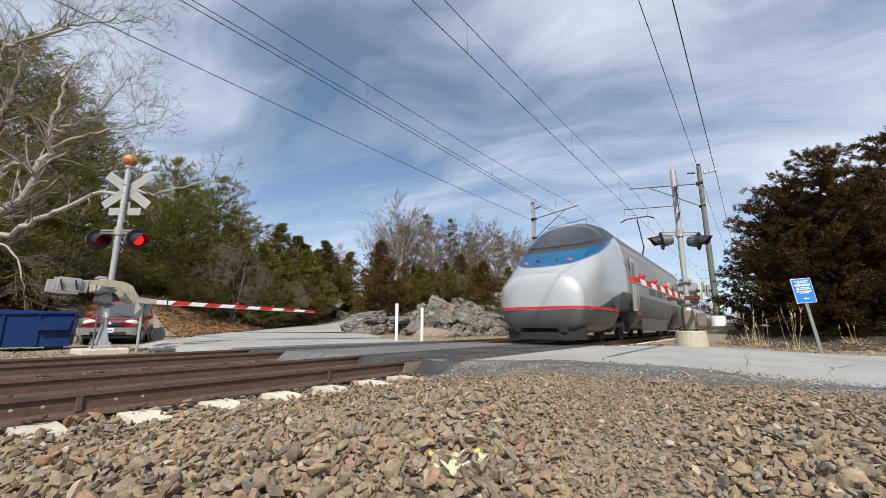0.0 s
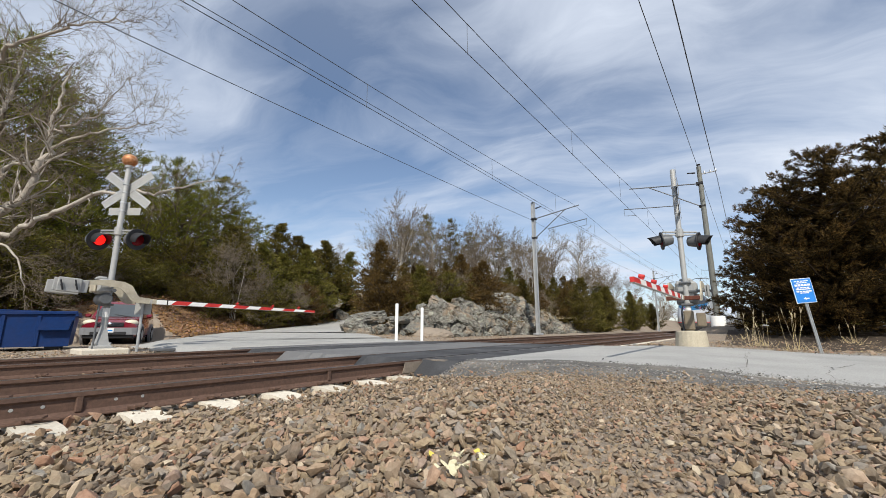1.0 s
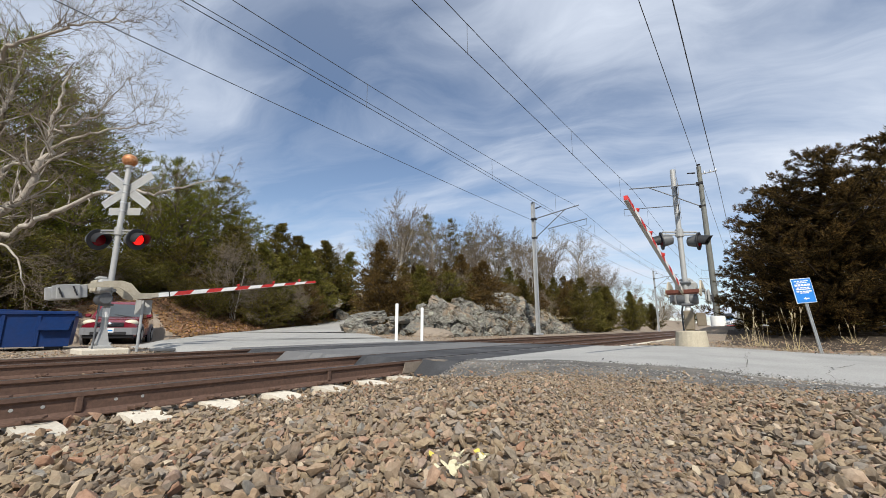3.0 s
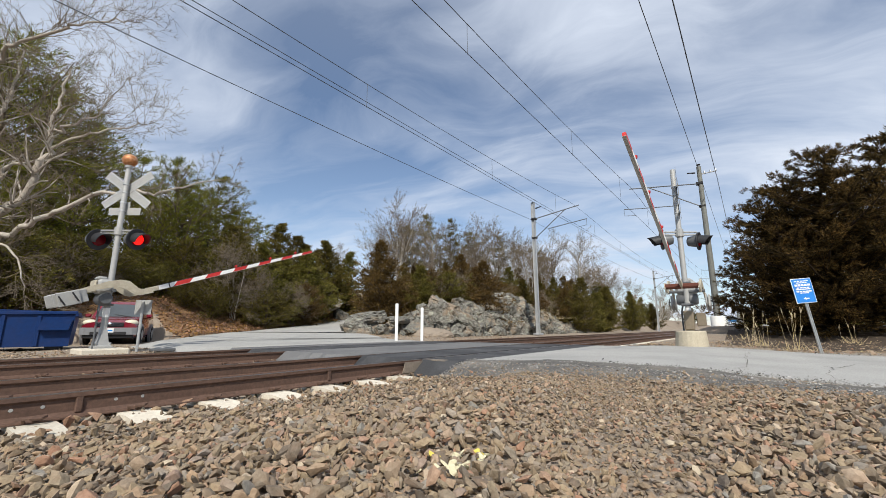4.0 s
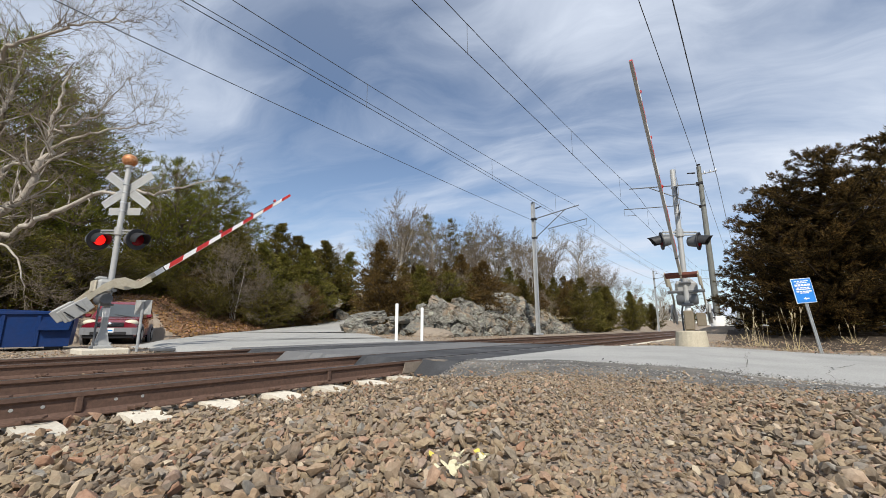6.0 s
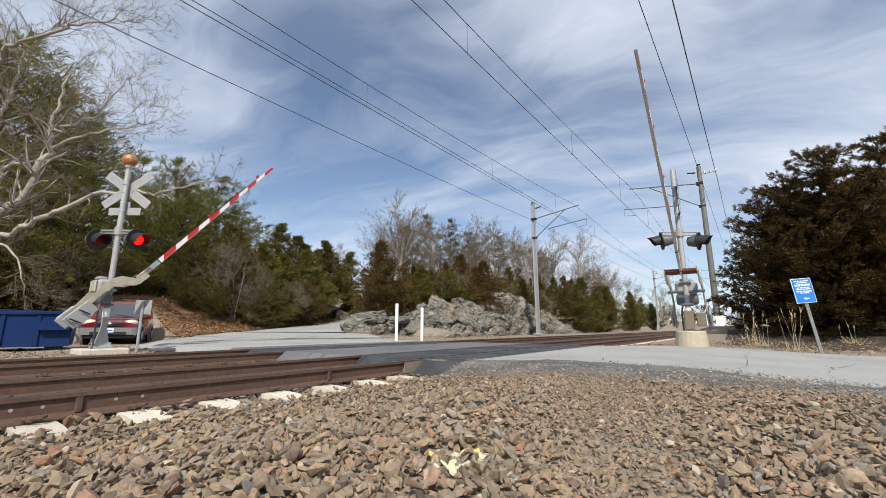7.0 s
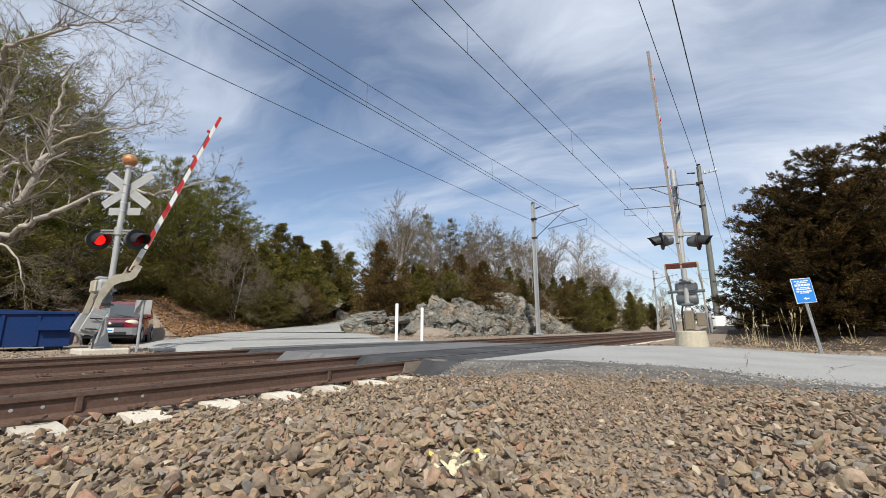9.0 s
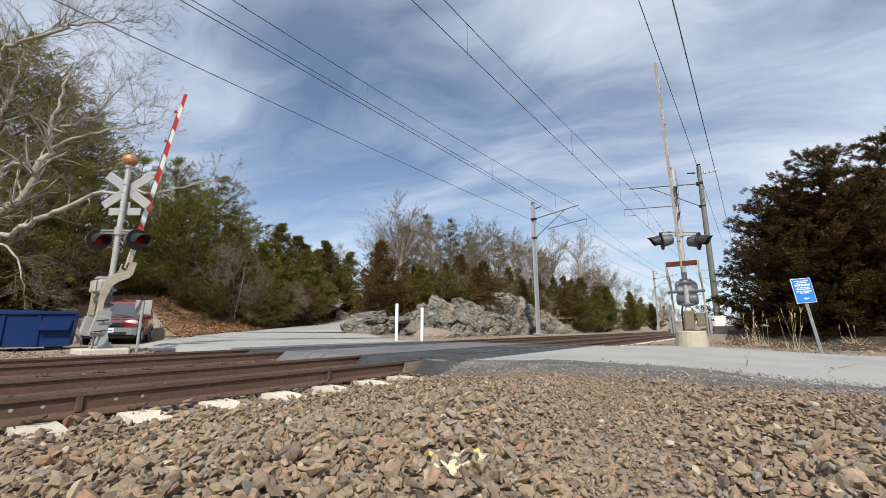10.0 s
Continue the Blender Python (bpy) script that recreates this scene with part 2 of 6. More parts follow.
def ground_z(x, y):
    """Height of the land, rail top = 0."""
    x, y = np.broadcast_arrays(np.asarray(x, dtype=float), np.asarray(y, dtype=float))
    shape = x.shape
    x, y = x.ravel(), y.ravel()
    bed = -0.24 + 0 * x
    near = -0.24 + 0.22 * step(-3.6, -1.2, x) - 0.12 * step(2, 8, x) + 0.02 * wobble(x, y, 0.9)
    verge = -0.06 + 0.62 * step(14.5, 24, y) * step(-2.9, -1.6, x) + 0.03 * wobble(x, y, 1.3, 2)
    roadside = 0.02 + road_z(x, y)
    right = near + (roadside - 0.03 - near) * step(4.2, 5.3, y)
    right = right + (verge - right) * step(12.1, 12.9, y)
    lz, ld, lw = lane_place(x, y)
    off = np.abs(ld) - lw
    bank = lz - 0.03 + np.where(ld > 0, (0.42 * step(0.2, 5.0, off) * 5 * 0.75 + 0.16 * np.clip(off - 3, 0, 30)) * (0.12 + 0.88 * step(1.0, 8.0, y)), 0.10 * np.clip(off, 0, 6) * step(0, 3, off) * step(14, 20, y))
    rise = 2.6 * step(-14.9, -18.6, x) * step(20, 29, y) * np.where(ld < 0, step(0.3, 3.0, off), 1)
    left = np.where(ld > 0, bank, lz * (1 - step(0.3, 4.5, off)) + rise - 0.03) + 0.05 * wobble(x, y, 1.8, 5) * step(0.1, 1.0, off) - 0.03 * step(0.2, -0.2, off)
    left = -0.1 + (left + 0.1) * step(-11.0, -13.2, x)
    flat = step(8.6, 6.6, y) * step(-24.5, -22.0, x)
    left = left * (1 - flat) + np.minimum(left, -0.11 + 0.02 * wobble(x, y, 1.1)) * flat
    z = np.where(x > -3.6, right, np.where(x > -10.7, bed, left))
    blend = step(-10.4, -11.4, x)
    z = np.where((x <= -10.4) & (x > -11.4), bed + (left - bed) * blend, z)
    # the far land levels out
    far = step(160, 400, np.hypot(x, y))
    z = z * (1 - far) - 0.3 * far
    return z.reshape(shape)


def grid_mesh(name, xs, ys, zfun, mat):
    X, Y = np.meshgrid(xs, ys)
    Z = zfun(X, Y)
    n, m = len(xs), len(ys)
    me = bpy.data.meshes.new(name)
    i = np.arange(n * m).reshape(m, n)
    quads = np.stack([i[:-1, :-1], i[:-1, 1:], i[1:, 1:], i[1:, :-1]], -1).reshape(-1, 4)
    me.from_pydata(np.stack([X, Y, Z], -1).reshape(-1, 3).tolist(), [], quads.tolist())
    me.polygons.foreach_set("use_smooth", [True] * len(me.polygons))
    me.materials.append(mat)
    return me


def spread(*runs):
    out = [np.linspace(a, b, n, endpoint=False) for a, b, n in runs]
    return np.concatenate(out + [[runs[-1][1]]])


ground = new("ground", grid_mesh("ground", spread((-2500, -300, 8), (-300, -60, 14), (-60, -32, 24), (-32, -3, 130), (-3, 5, 60), (5, 40, 24), (40, 300, 10), (300, 2500, 6)), spread((-2000, -100, 6), (-100, -5, 14), (-5, 16, 130), (16, 50, 100), (50, 180, 50), (180, 3000, 10)), ground_z, M["earth"]))
tagged(ground, "gravelly brown earth with dry leaf litter", "ground", kind="structure")


# ---- road over the crossing ----
def strip(name, rows, mat, label, thick=0.1, toe=0.0):
    """A paved strip from rows of (left edge, right edge), each an (x, y, z)."""
    g = Geo()
    n = len(rows)
    vs = [p for a, b in rows for p in (a, b)] + [(p[0], p[1] + (-toe if p is a else toe), p[2] - thick) for a, b in rows for p in (a, b)]
    fs = [(2 * i, 2 * i + 1, 2 * i + 3, 2 * i + 2) for i in range(n - 1)]
    fs += [(2 * n + q[3], 2 * n + q[2], 2 * n + q[1], 2 * n + q[0]) for q in fs[: n - 1]]
    for i in range(n - 1):
        fs += [(2 * i, 2 * i + 2, 2 * n + 2 * i + 2, 2 * n + 2 * i), (2 * i + 1, 2 * n + 2 * i + 1, 2 * n + 2 * i + 3, 2 * i + 3)]
    fs += [(0, 2 * n, 2 * n + 1, 1), (2 * n - 2, 2 * n - 1, 4 * n - 1, 4 * n - 2)]
    g.add(vs, fs)
    return tagged(part(name, g, mat), label, name, kind="structure")


rng = random.Random(4)
TRACK_X = (-5.144, -8.98)
HALF = 0.755


def road_rows(x0, x1, n, y0, y1, ragged=0.12):
    rows = []
    for i in range(n + 1):
        x = x0 + (x1 - x0) * i / n
        a, b = y0 + rng.uniform(-ragged, ragged), y1 + rng.uniform(-ragged, ragged) * 0.6
        rows.append(((x, a, float(road_z(x, a))), (x, b, float(road_z(x, b)))))
    return rows


strip("road", road_rows(-3.62, 40, 90, 5.55, 12.2), M["old_asphalt"], "worn pale grey asphalt road with cracks", 0.14, 0.18)
def edge_grit():
    """Dark crumbled asphalt and grit between the loose stones and the road."""
    xs, ys = np.linspace(-3.6, 9, 200), np.linspace(4.1, 6.3, 80)
    X, Y = np.meshgrid(xs, ys)
    keep = (Y > 4.3 + 0.12 * wobble(X, Y, 0.5)) & (Y < 5.6 + 0.3 * np.exp(-((X + 2.4) / 0.9) ** 2) - 0.2 * step(-1, 0.5, X) + 0.13 * wobble(X, Y, 0.45, 3))
    Z = np.maximum(ground_z(X, Y), np.where(Y > 5.3, road_z(X, Y), -9)) + 0.006 * step(4.2, 4.8, Y) + 0.006 * wobble(X, Y, 0.15)
    k = np.arange(X.size).reshape(X.shape)
    q = np.stack([k[:-1, :-1], k[:-1, 1:], k[1:, 1:], k[1:, :-1]], -1).reshape(-1, 4)
    me = bpy.data.meshes.new("road_edge")
    me.from_pydata(np.stack([X, Y, Z], -1).reshape(-1, 3).tolist(), [], q[keep.ravel()[q].all(1)].tolist())
    me.polygons.foreach_set("use_smooth", [True] * len(me.polygons))
    me.materials.append(M["grit"])
    return me


M["grit"] = material("dark crumbled asphalt", (0.11, 0.106, 0.1), 0.95, spec=0.15, vary=0.7, grain=70, big=1.8, bump=0.9, stain=(0.23, 0.21, 0.18), stain_amt=0.7)
tagged(new("road_edge", edge_grit()), "dark crumbled asphalt and grit along the road", "road edge", kind="structure")
FLANGE = 0.07
edges = [-3.62]
for tx in TRACK_X:
    edges += [tx + HALF + 0.04, tx + HALF - 0.04 - FLANGE, tx - HALF + 0.04 + FLANGE, tx - HALF - 0.04]
edges += [-10.7]
for i in range(0, len(edges), 2):
    a, b = edges[i], edges[i + 1]
    strip("road", road_rows(a, b, max(2, int(abs(a - b) / 0.2)), 5.2, 12.3, 0.05), M["grey_asphalt" if i in (4, 8) else "asphalt"], "dark asphalt of the level crossing between the rails", 0.27, 0.35)


def lane_rows():
    rows = []
    for k in range(2, len(LANE_FINE)):
        p, q = LANE_FINE[k - 1], LANE_FINE[k]
        d = Vector((q[0] - p[0], q[1] - p[1])).normalized()
        s = Vector((-d.y, d.x))
        w = q[3] + rng.uniform(-0.04, 0.04)
        rows.append(((q[0] - s.x * w, q[1] - s.y * w, q[2] + 0.01), (q[0] + s.x * w, q[1] + s.y * w, q[2] + 0.01)))
    return rows


strip("road", lane_rows(), M["old_asphalt"], "pale grey lane climbing away behind the rocks", 0.16, -0.8)


# ---- railway ----
def rail_outline(x):
    half = [(0.037, 0.0), (0.037, -0.03), (0.012, -0.05), (0.010, -0.14), (0.03, -0.165), (0.075, -0.176), (0.075, -0.186)]
    o = [(x + u, v) for u, v in half] + [(x - u, v) for u, v in reversed(half)]
    return o


def build_track(tx, label, y0=-14.0, y1=420.0):
    t = thing("railway_track", pose(tx, 0, 0), label, "railway track", "two parallel tracks")
    tie = Geo().prism([(-1.3, -0.42), (1.3, -0.42), (1.3, -0.21), (1.05, -0.19), (-1.05, -0.19), (-1.3, -0.21)], "y", -0.13, 0.13).mesh("tie", M["concrete"])
    clip = Geo().tube([(0.07, -0.05, 0.0), (0.10, -0.06, 0.03), (0.15, -0.03, 0.035), (0.15, 0.03, 0.03), (0.11, 0.06, 0.035), (0.085, 0.03, 0.02), (0.08, -0.01, 0.015)], 0.012, 6).mesh("rail_clip", M["rail_side"])
    for s in (HALF, -HALF):
        r = part("rail", Geo().prism(rail_outline(s), "y", y0, y1), M["rail_side"], t)
        g = Geo().box((s, (y0 + y1) / 2, 0.0015), (0.066, y1 - y0, 0.003))
        part("running_surface", g, M["rail_head"], r, "worn shiny top of the rail")
    k = 0
    y = 0.71 - 0.634 * 14
    while y < 130:
        if not 5.0 < y < 12.5:
            ob = new("tie", tie)
            ob.parent = t
            ob.location = (0, y, 0)
            if y < 26:
                for s in (HALF, -HALF):
                    for m in (1, -1):
                        c = new("rail_clip", clip)
                        c.parent = t
                        c.matrix_basis = pose(s, y, -0.176, 0, 0, 0 if m > 0 else 180)
        y += 0.634
        k += 1
    return t


def rail_marks(track):
    '''Weld ribs and chalk dots on the web of the near rail.'''
    for y in (0.97, 3.4):
        part("weld_rib", Geo().box((HALF + 0.02, y, -0.09), (0.03, 0.05, 0.13), None, 0.008), M["rail_side"], track)
    for y in (0.59, 0.76, 1.21, 1.4):
        part("paint_dot", Geo().tube([(HALF + 0.010, y, -0.085), (HALF + 0.014, y, -0.085)], 0.013, 10), M["alu"], track, "pale grey bolt end on the rail")


def rail_ramp(track):
    """Worn steel sheet bent up against the end of the paving, beside the outer rail."""
    g = Geo().prism([(4.78, -0.02), (5.22, -0.015), (5.24, -0.2), (4.7, -0.22)], "x", HALF + 0.06, HALF + 0.075).prism([(5.22, 0.0), (5.3, 0.01), (5.3, -0.22), (5.2, -0.22)], "x", HALF + 0.05, HALF + 0.5)
    part("ramp_plate", g, M["ramp"], track, "bent brown-grey steel plate at the paving")


M["ramp"] = material("dusty bent steel", (0.24, 0.2, 0.16), 0.85, 0.2, vary=0.25, grain=20, big=4, bump=0.2)
near_track = build_track(TRACK_X[0], "rusty brown rails clipped to pale concrete ties")
rail_marks(near_track)
rail_ramp(near_track)
far_track = build_track(TRACK_X[1], "rusty brown rails on ballast behind the first track")


# ---- overhead line ----
def cable(name, pts, r, label):
    g = Geo().tube(pts, r, 6)
    return tagged(part(name, g, M["wire"]), label, "cable", "overhead wires")


def line(x, low, high, zlow, ymast, name_label):
    ys = np.linspace(-40, 320, 120)
    cable("contact_wire", [(x, -40, low), (x, ymast, low + 0.05), (x, 320, low)], 0.010, name_label + " lower contact wire over the track")
    def sag(y):
        u = ((y - ymast) / 47.3) % 1.0
        return high - (high - zlow) * 4 * u * (1 - u)
    cable("messenger_wire", [(x, y, sag(y)) for y in ys], 0.010, name_label + " upper messenger wire sagging between masts")
    k = 0
    y = ymast - 47.3 + 4
    while y < ymast + 90:
        cable("dropper", [(x, y, low), (x, y, sag(y))], 0.007, "thin dropper between two overhead wires")
        y += 7.9


line(TRACK_X[0], 7.53, 9.3, 8.42, 27.5, "dark")
line(TRACK_X[1], 7.36, 9.0, 8.15, 27.5, "dark")
cable("contact_wire", [(-8.92, -40, 7.47), (-8.92, 27.5, 7.52), (-8.92, 320, 7.47)], 0.009, "dark second contact wire over the track")
cable("feeder_wire", [(-12.45, y, 8.15 + 0.25 * ((y + 20) / 47.3 - 1) ** 2 % 1) for y in (-40, -20)] + [(-12.45, y, 8.2 + 0.0006 * (y - 4) ** 2) for y in np.linspace(-19, 27.5, 12)] + [(-12.45, y, 8.2 + 0.0006 * (y - 51) ** 2) for y in np.linspace(28, 75, 12)], 0.012, "dark feeder cable on the mast side")
cable("feeder_wire", [(-1.48, y, 9.42 + 0.018 * (y - 10)) for y in np.linspace(-9.5, 27.5, 12)] + [(-1.48, y, 9.4 + 0.0004 * (y - 51) ** 2) for y in np.linspace(28, 75, 12)], 0.013, "dark feeder cable on the mast side")
cable("feeder_wire", [(-0.66, y, 8.56 + 0.0013 * (y - 4) ** 2) for y in np.linspace(-19, 27.5, 12)] + [(-0.66, y, 8.9 + 0.0009 * (y - 51) ** 2) for y in np.linspace(28, 75, 12)], 0.016, "dark feeder cable on the mast side")


def catenary_mast(x, y, z0, top, toward, wire_x, zc, zm, label, white=False):
    foot = zc - z0 - (0.0 if white else 0.3)
    t = thing("catenary_mast", pose(x, y, z0), label, "catenary mast", "overhead line masts")
    h = top - z0
    if white:
        part("foundation", Geo().tube([(0, 0, -0.35), (0, 0, 0.55), (0, 0, 0.6)], [0.36, 0.36, 0.33], 24), M["white"], t, "white round foundation", True)
        part("pole", Geo().tube([(0, 0, 0.5), (0, 0, h)], [0.17, 0.12], 14), M["tan_pole"], t)
        part("top_arm", Geo().tube([(-0.1, 0, h - 0.5), (0.85, 0, h - 0.45)], 0.035, 8), M["steel"], t)
        for dx in (0.25, 0.55, 0.82):
            part("insulator", Geo().tube([(dx, 0, h - 0.45), (dx, 0, h - 0.32)], [0.05, 0.03], 8), M["steel"], t)
    else:
        part("base_plate", Geo().box((0, 0, 0.06), (0.55, 0.55, 0.12), None, 0.02), M["steel"], t)
        w = 0.24
        for s in (-1, 1):
            part("flange", Geo().box((s * 0.12, 0, h / 2 + 0.1), (0.016, 0.2, h), None, 0.002), M["steel"], t)
        part("web", Geo().box((0, 0, h / 2 + 0.1), (w - 0.02, 0.012, h - 0.02)), M["steel"], t)
    d = 1 if toward > 0 else -1
    a = Vector((0, 0, zm - z0 - 0.35))
    far = abs(wire_x - x)
    arm = [(d * 0.12, 0, zm - z0 - 0.35), (d * (far + 0.25), 0, zm - z0 + 0.12)]
    part("top_arm", Geo().tube(arm, 0.035, 8), M["dark_steel"], t)
    part("strut", Geo().tube([(d * 0.12, 0, foot), (d * far * 0.75, 0, zm - z0 - 0.05)], 0.03, 8), M["dark_steel"], t)
    part("registration_arm", Geo().tube([(d * far * 0.35, 0, zc - z0 + 0.25), (d * (far + 0.7), 0, zc - z0 + 0.55)], 0.028, 8), M["dark_steel"], t)
    part("drop_bracket", Geo().tube([(d * (far + 0.7), 0, zc - z0 + 0.55), (d * (far + 0.68), 0, zc - z0 + 0.12), (d * far, 0, zc - z0 + 0.04)], 0.016, 6), M["dark_steel"], t)
    part("clamp", Geo().box((d * 0.05, 0, zm - z0 - 0.35), (0.36, 0.3, 0.16), None, 0.02), M["black"], t)
    part("clamp", Geo().box((d * 0.05, 0, foot), (0.34, 0.28, 0.12), None, 0.02), M["black"], t)
    part("insulator", Geo().tube([(d * 0.2, 0, h - 0.35), (d * 0.62, 0, h - 0.28)], [0.05, 0.04], 8), M["black"], t)
    part("cap", Geo().box((0, 0, h + 0.12), (0.2, 0.2, 0.06), None, 0.02), M["black"], t)
    return t


M["dark_steel"] = material("dull bracket steel", (0.16, 0.165, 0.17), 0.6, 0.5, vary=0.15, grain=12, big=2, bump=0.05)
M["tan_pole"] = material("weathered grey-green mast", (0.2, 0.205, 0.185), 0.7, 0.3, vary=0.2, grain=12, big=2, bump=0.15, stain=(0.13, 0.12, 0.1))
catenary_mast(-12.2, 27.5, 0.0, 9.65, 1, TRACK_X[1], 7.35, 8.85, "slim galvanised steel mast with a bracket over the track")
catenary_mast(-12.2, 74.8, -0.1, 9.65, 1, TRACK_X[1], 7.35, 8.85, "distant galvanised steel mast with a bracket over the track")
catenary_mast(-12.2, 122.0, -0.1, 9.65, 1, TRACK_X[1], 7.35, 8.85, "far galvanised steel mast with a bracket over the track")
catenary_mast(-1.48, 27.5, 0.55, 10.0, -1, TRACK_X[0], 7.55, 9.3, "grey-green mast on a white round foundation", True)
catenary_mast(-1.48, 74.8, 0.3, 10.0, -1, TRACK_X[0], 7.55, 9.3, "far grey-green mast on a white round foundation", True)


# ---- level crossing signals ----
M["weathered"] = material("weathered grey boom", (0.36, 0.34, 0.31), 0.7, vary=0.15, grain=20, big=3, bump=0.1, stain=(0.25, 0.22, 0.19))
M["grey_paint"] = material("dark grey lamp paint", (0.11, 0.115, 0.12), 0.45, vary=0.15, grain=18, big=4, bump=0.05)


def face(dx, dy):
    """Turn about z, in degrees, that brings +y to this direction."""
    return math.degrees(math.atan2(-dx, dy))


def lamp_head(parent, at, turn, flashing):
    head = part("lamp_head", Geo().tube([(0, -0.02, 0), (0, 0.0, 0), (0, 0.012, 0)], [0.25, 0.255, 0.25], 28), M["black"], parent, "round black backing plate", True)
    head.matrix_basis = pose(*at, -6, 0, turn) @ Matrix.Scale(1.08 if flashing else 0.95, 4)
    part("housing", Geo().tube([(0, -0.30, 0), (0, -0.27, 0), (0, -0.1, 0), (0, -0.02, 0)], [0.06, 0.13, 0.165, 0.17], 18), M["grey_paint"], head, "dark grey lamp housing", True)
    g = Geo()
    n, ring = 22, []
    for r in (0.158, 0.170):
        for j in range(n + 1):
            a = radians(-25 + 230 * j / n)
            reach = 0.34 - 0.17 * abs(j / n - 0.5) * 2
            ring += [(r * math.cos(a), 0.0, r * math.sin(a)), (r * math.cos(a), reach, r * math.sin(a) - reach * 0.08)]
    fs = []
    m = 2 * (n + 1)
    for j in range(n):
        fs += [(2 * j, 2 * j + 1, 2 * j + 3, 2 * j + 2), (m + 2 * j, m + 2 * j + 2, m + 2 * j + 3, m + 2 * j + 1), (2 * j + 1, m + 2 * j + 1, m + 2 * j + 3, 2 * j + 3)]
    fs += [(0, m, m + 1, 1), (2 * n, 2 * n + 1, m + 2 * n + 1, m + 2 * n)]
    part("visor", g.add(ring, fs), M["black"], head)
    part("lens", Geo().tube([(0, 0.012, 0), (0, 0.03, 0), (0, 0.04, 0), (0, 0.044, 0)], [0.15, 0.148, 0.1, 0.03], 24), M["lens"], head, "dark red lens", True)
    glow = None
    if flashing:
        glow = part("lamp_glow", Geo().tube([(0, 0.0, 0), (0, 0.012, 0), (0, 0.018, 0)], [0.128, 0.125, 0.06], 24), M["lit"], head, "glowing red lamp", True)
    return glow


def crossing_signal(at, turn, label, arm_turn, lamps, buck_turn, flashing):
    t = thing("crossing_signal", pose(*at, 0, 0, turn), label, "crossing signal", "crossing signals")
    part("mast", Geo().tube([(0, 0, 0.3), (0, 0, 4.72), (0, 0, 4.75)], [0.068, 0.062, 0.05], 18), M["alu"], t, "", True)
    # foot: collar with four ribs, bolts
    base = part("base", Geo().tube([(0, 0, 0.0), (0, 0, 0.05), (0, 0, 0.08), (0, 0, 0.48), (0, 0, 0.54)], [0.27, 0.27, 0.18, 0.085, 0.075], 4), M["alu"], t, "cast base with bolts")
    for k in range(4):
        c, s = math.cos(radians(45 + 90 * k)), math.sin(radians(45 + 90 * k))
        part("bolt", Geo().tube([(c * 0.2, s * 0.2, 0.05), (c * 0.2, s * 0.2, 0.14)], 0.022, 6), M["steel"], base)
    # mechanism
    box = part("mechanism", Geo().box((0.0, -0.14, 1.5), (0.5, 0.34, 0.36), None, 0.07).box((0.0, -0.2, 1.7), (0.3, 0.22, 0.1), None, 0.04), M["alu"], t, "grey gate mechanism box")
    part("cover", Geo().box((0.0, -0.33, 1.5), (0.42, 0.06, 0.3), None, 0.025), M["tan"], box)
    part("motor", Geo().tube([(-0.24, -0.1, 1.2), (-0.2, -0.1, 1.2), (0.2, -0.1, 1.2), (0.24, -0.1, 1.2)], [0.12, 0.15, 0.15, 0.12], 18), M["grey_paint"], box, "dark round motor housing", True)
    for z in (1.06, 1.62):
        part("clamp", Geo().box((0, -0.02, z), (0.28, 0.24, 0.06), None, 0.015), M["grey_paint"], box)
    part("shaft", Geo().tube([(-0.42, 0, 1.40), (0.42, 0, 1.40)], 0.04, 12), M["grey_paint"], box)
    part("conduit", Geo().tube([(0.17, -0.2, 0.0), (0.17, -0.2, 0.9), (0.12, -0.18, 1.08)], 0.022, 8), M["grey_paint"], t)
    part("label_band", Geo().tube([(0, 0, 0.75), (0, 0, 0.98)], 0.0725, 18), M["white"], t, "white label wrapped round the mast", True)
    # moving arm
    arm = part("gate_arm", Geo(), M["tan"], t, "sun-faded tan gate arm bracket")
    for s in (-0.36, 0.36):
        pts = [(-0.62, 0.13), (-0.30, 0.18), (0.1, 0.15), (0.24, 0.05), (0.38, -0.12), (0.50, -0.17), (0.80, -0.17), (0.80, -0.03), (0.56, -0.02), (0.50, 0.03), (0.36, 0.24), (0.18, 0.32), (-0.1, 0.33), (-0.62, 0.25)]
        pts = [(u, v - 0.08) for u, v in pts]
        plate = Geo().prism(pts, "x", s - 0.016, s + 0.016)
        if s < 0:
            arm.data = plate.mesh("gate_arm", M["tan"])
        else:
            part("side_plate", plate, M["tan"], arm)
    part("yoke", Geo().box((0, 0.74, -0.18), (0.74, 0.13, 0.1), None, 0.015), M["rust"], arm, "rusted cross bar")
    for s in (-0.36, 0.36):
        cw = part("counterweight", Geo().box((s * 1.06, -0.82, 0.02), (0.035, 0.62, 0.3), None, 0.012).box((s * 1.22, -0.86, 0.02), (0.05, 0.42, 0.33), None, 0.015), M["alu"], arm, "grey counterweight plates")
        part("weight_bolt", Geo().tube([(s * 1.1, -1.0, 0.0), (s * 1.42, -1.0, 0.0)], 0.02, 6).box((s * 1.42, -1.0, 0.0), (0.02, 0.03, 0.24), Matrix.Rotation(0.3, 3, "X"), 0.005), M["black"], arm)
        part("weight_bolt", Geo().tube([(s * 1.1, -0.75, 0.03), (s * 1.42, -0.75, 0.03)], 0.02, 6).box((s * 1.42, -0.75, 0.03), (0.02, 0.03, 0.24), Matrix.Rotation(0.3, 3, "X"), 0.005), M["black"], arm)
    boom = []
    a, b = Vector((0, 0.7, -0.17)), Vector((0, 6.12, 0.02))
    d = (b - a).normalized()
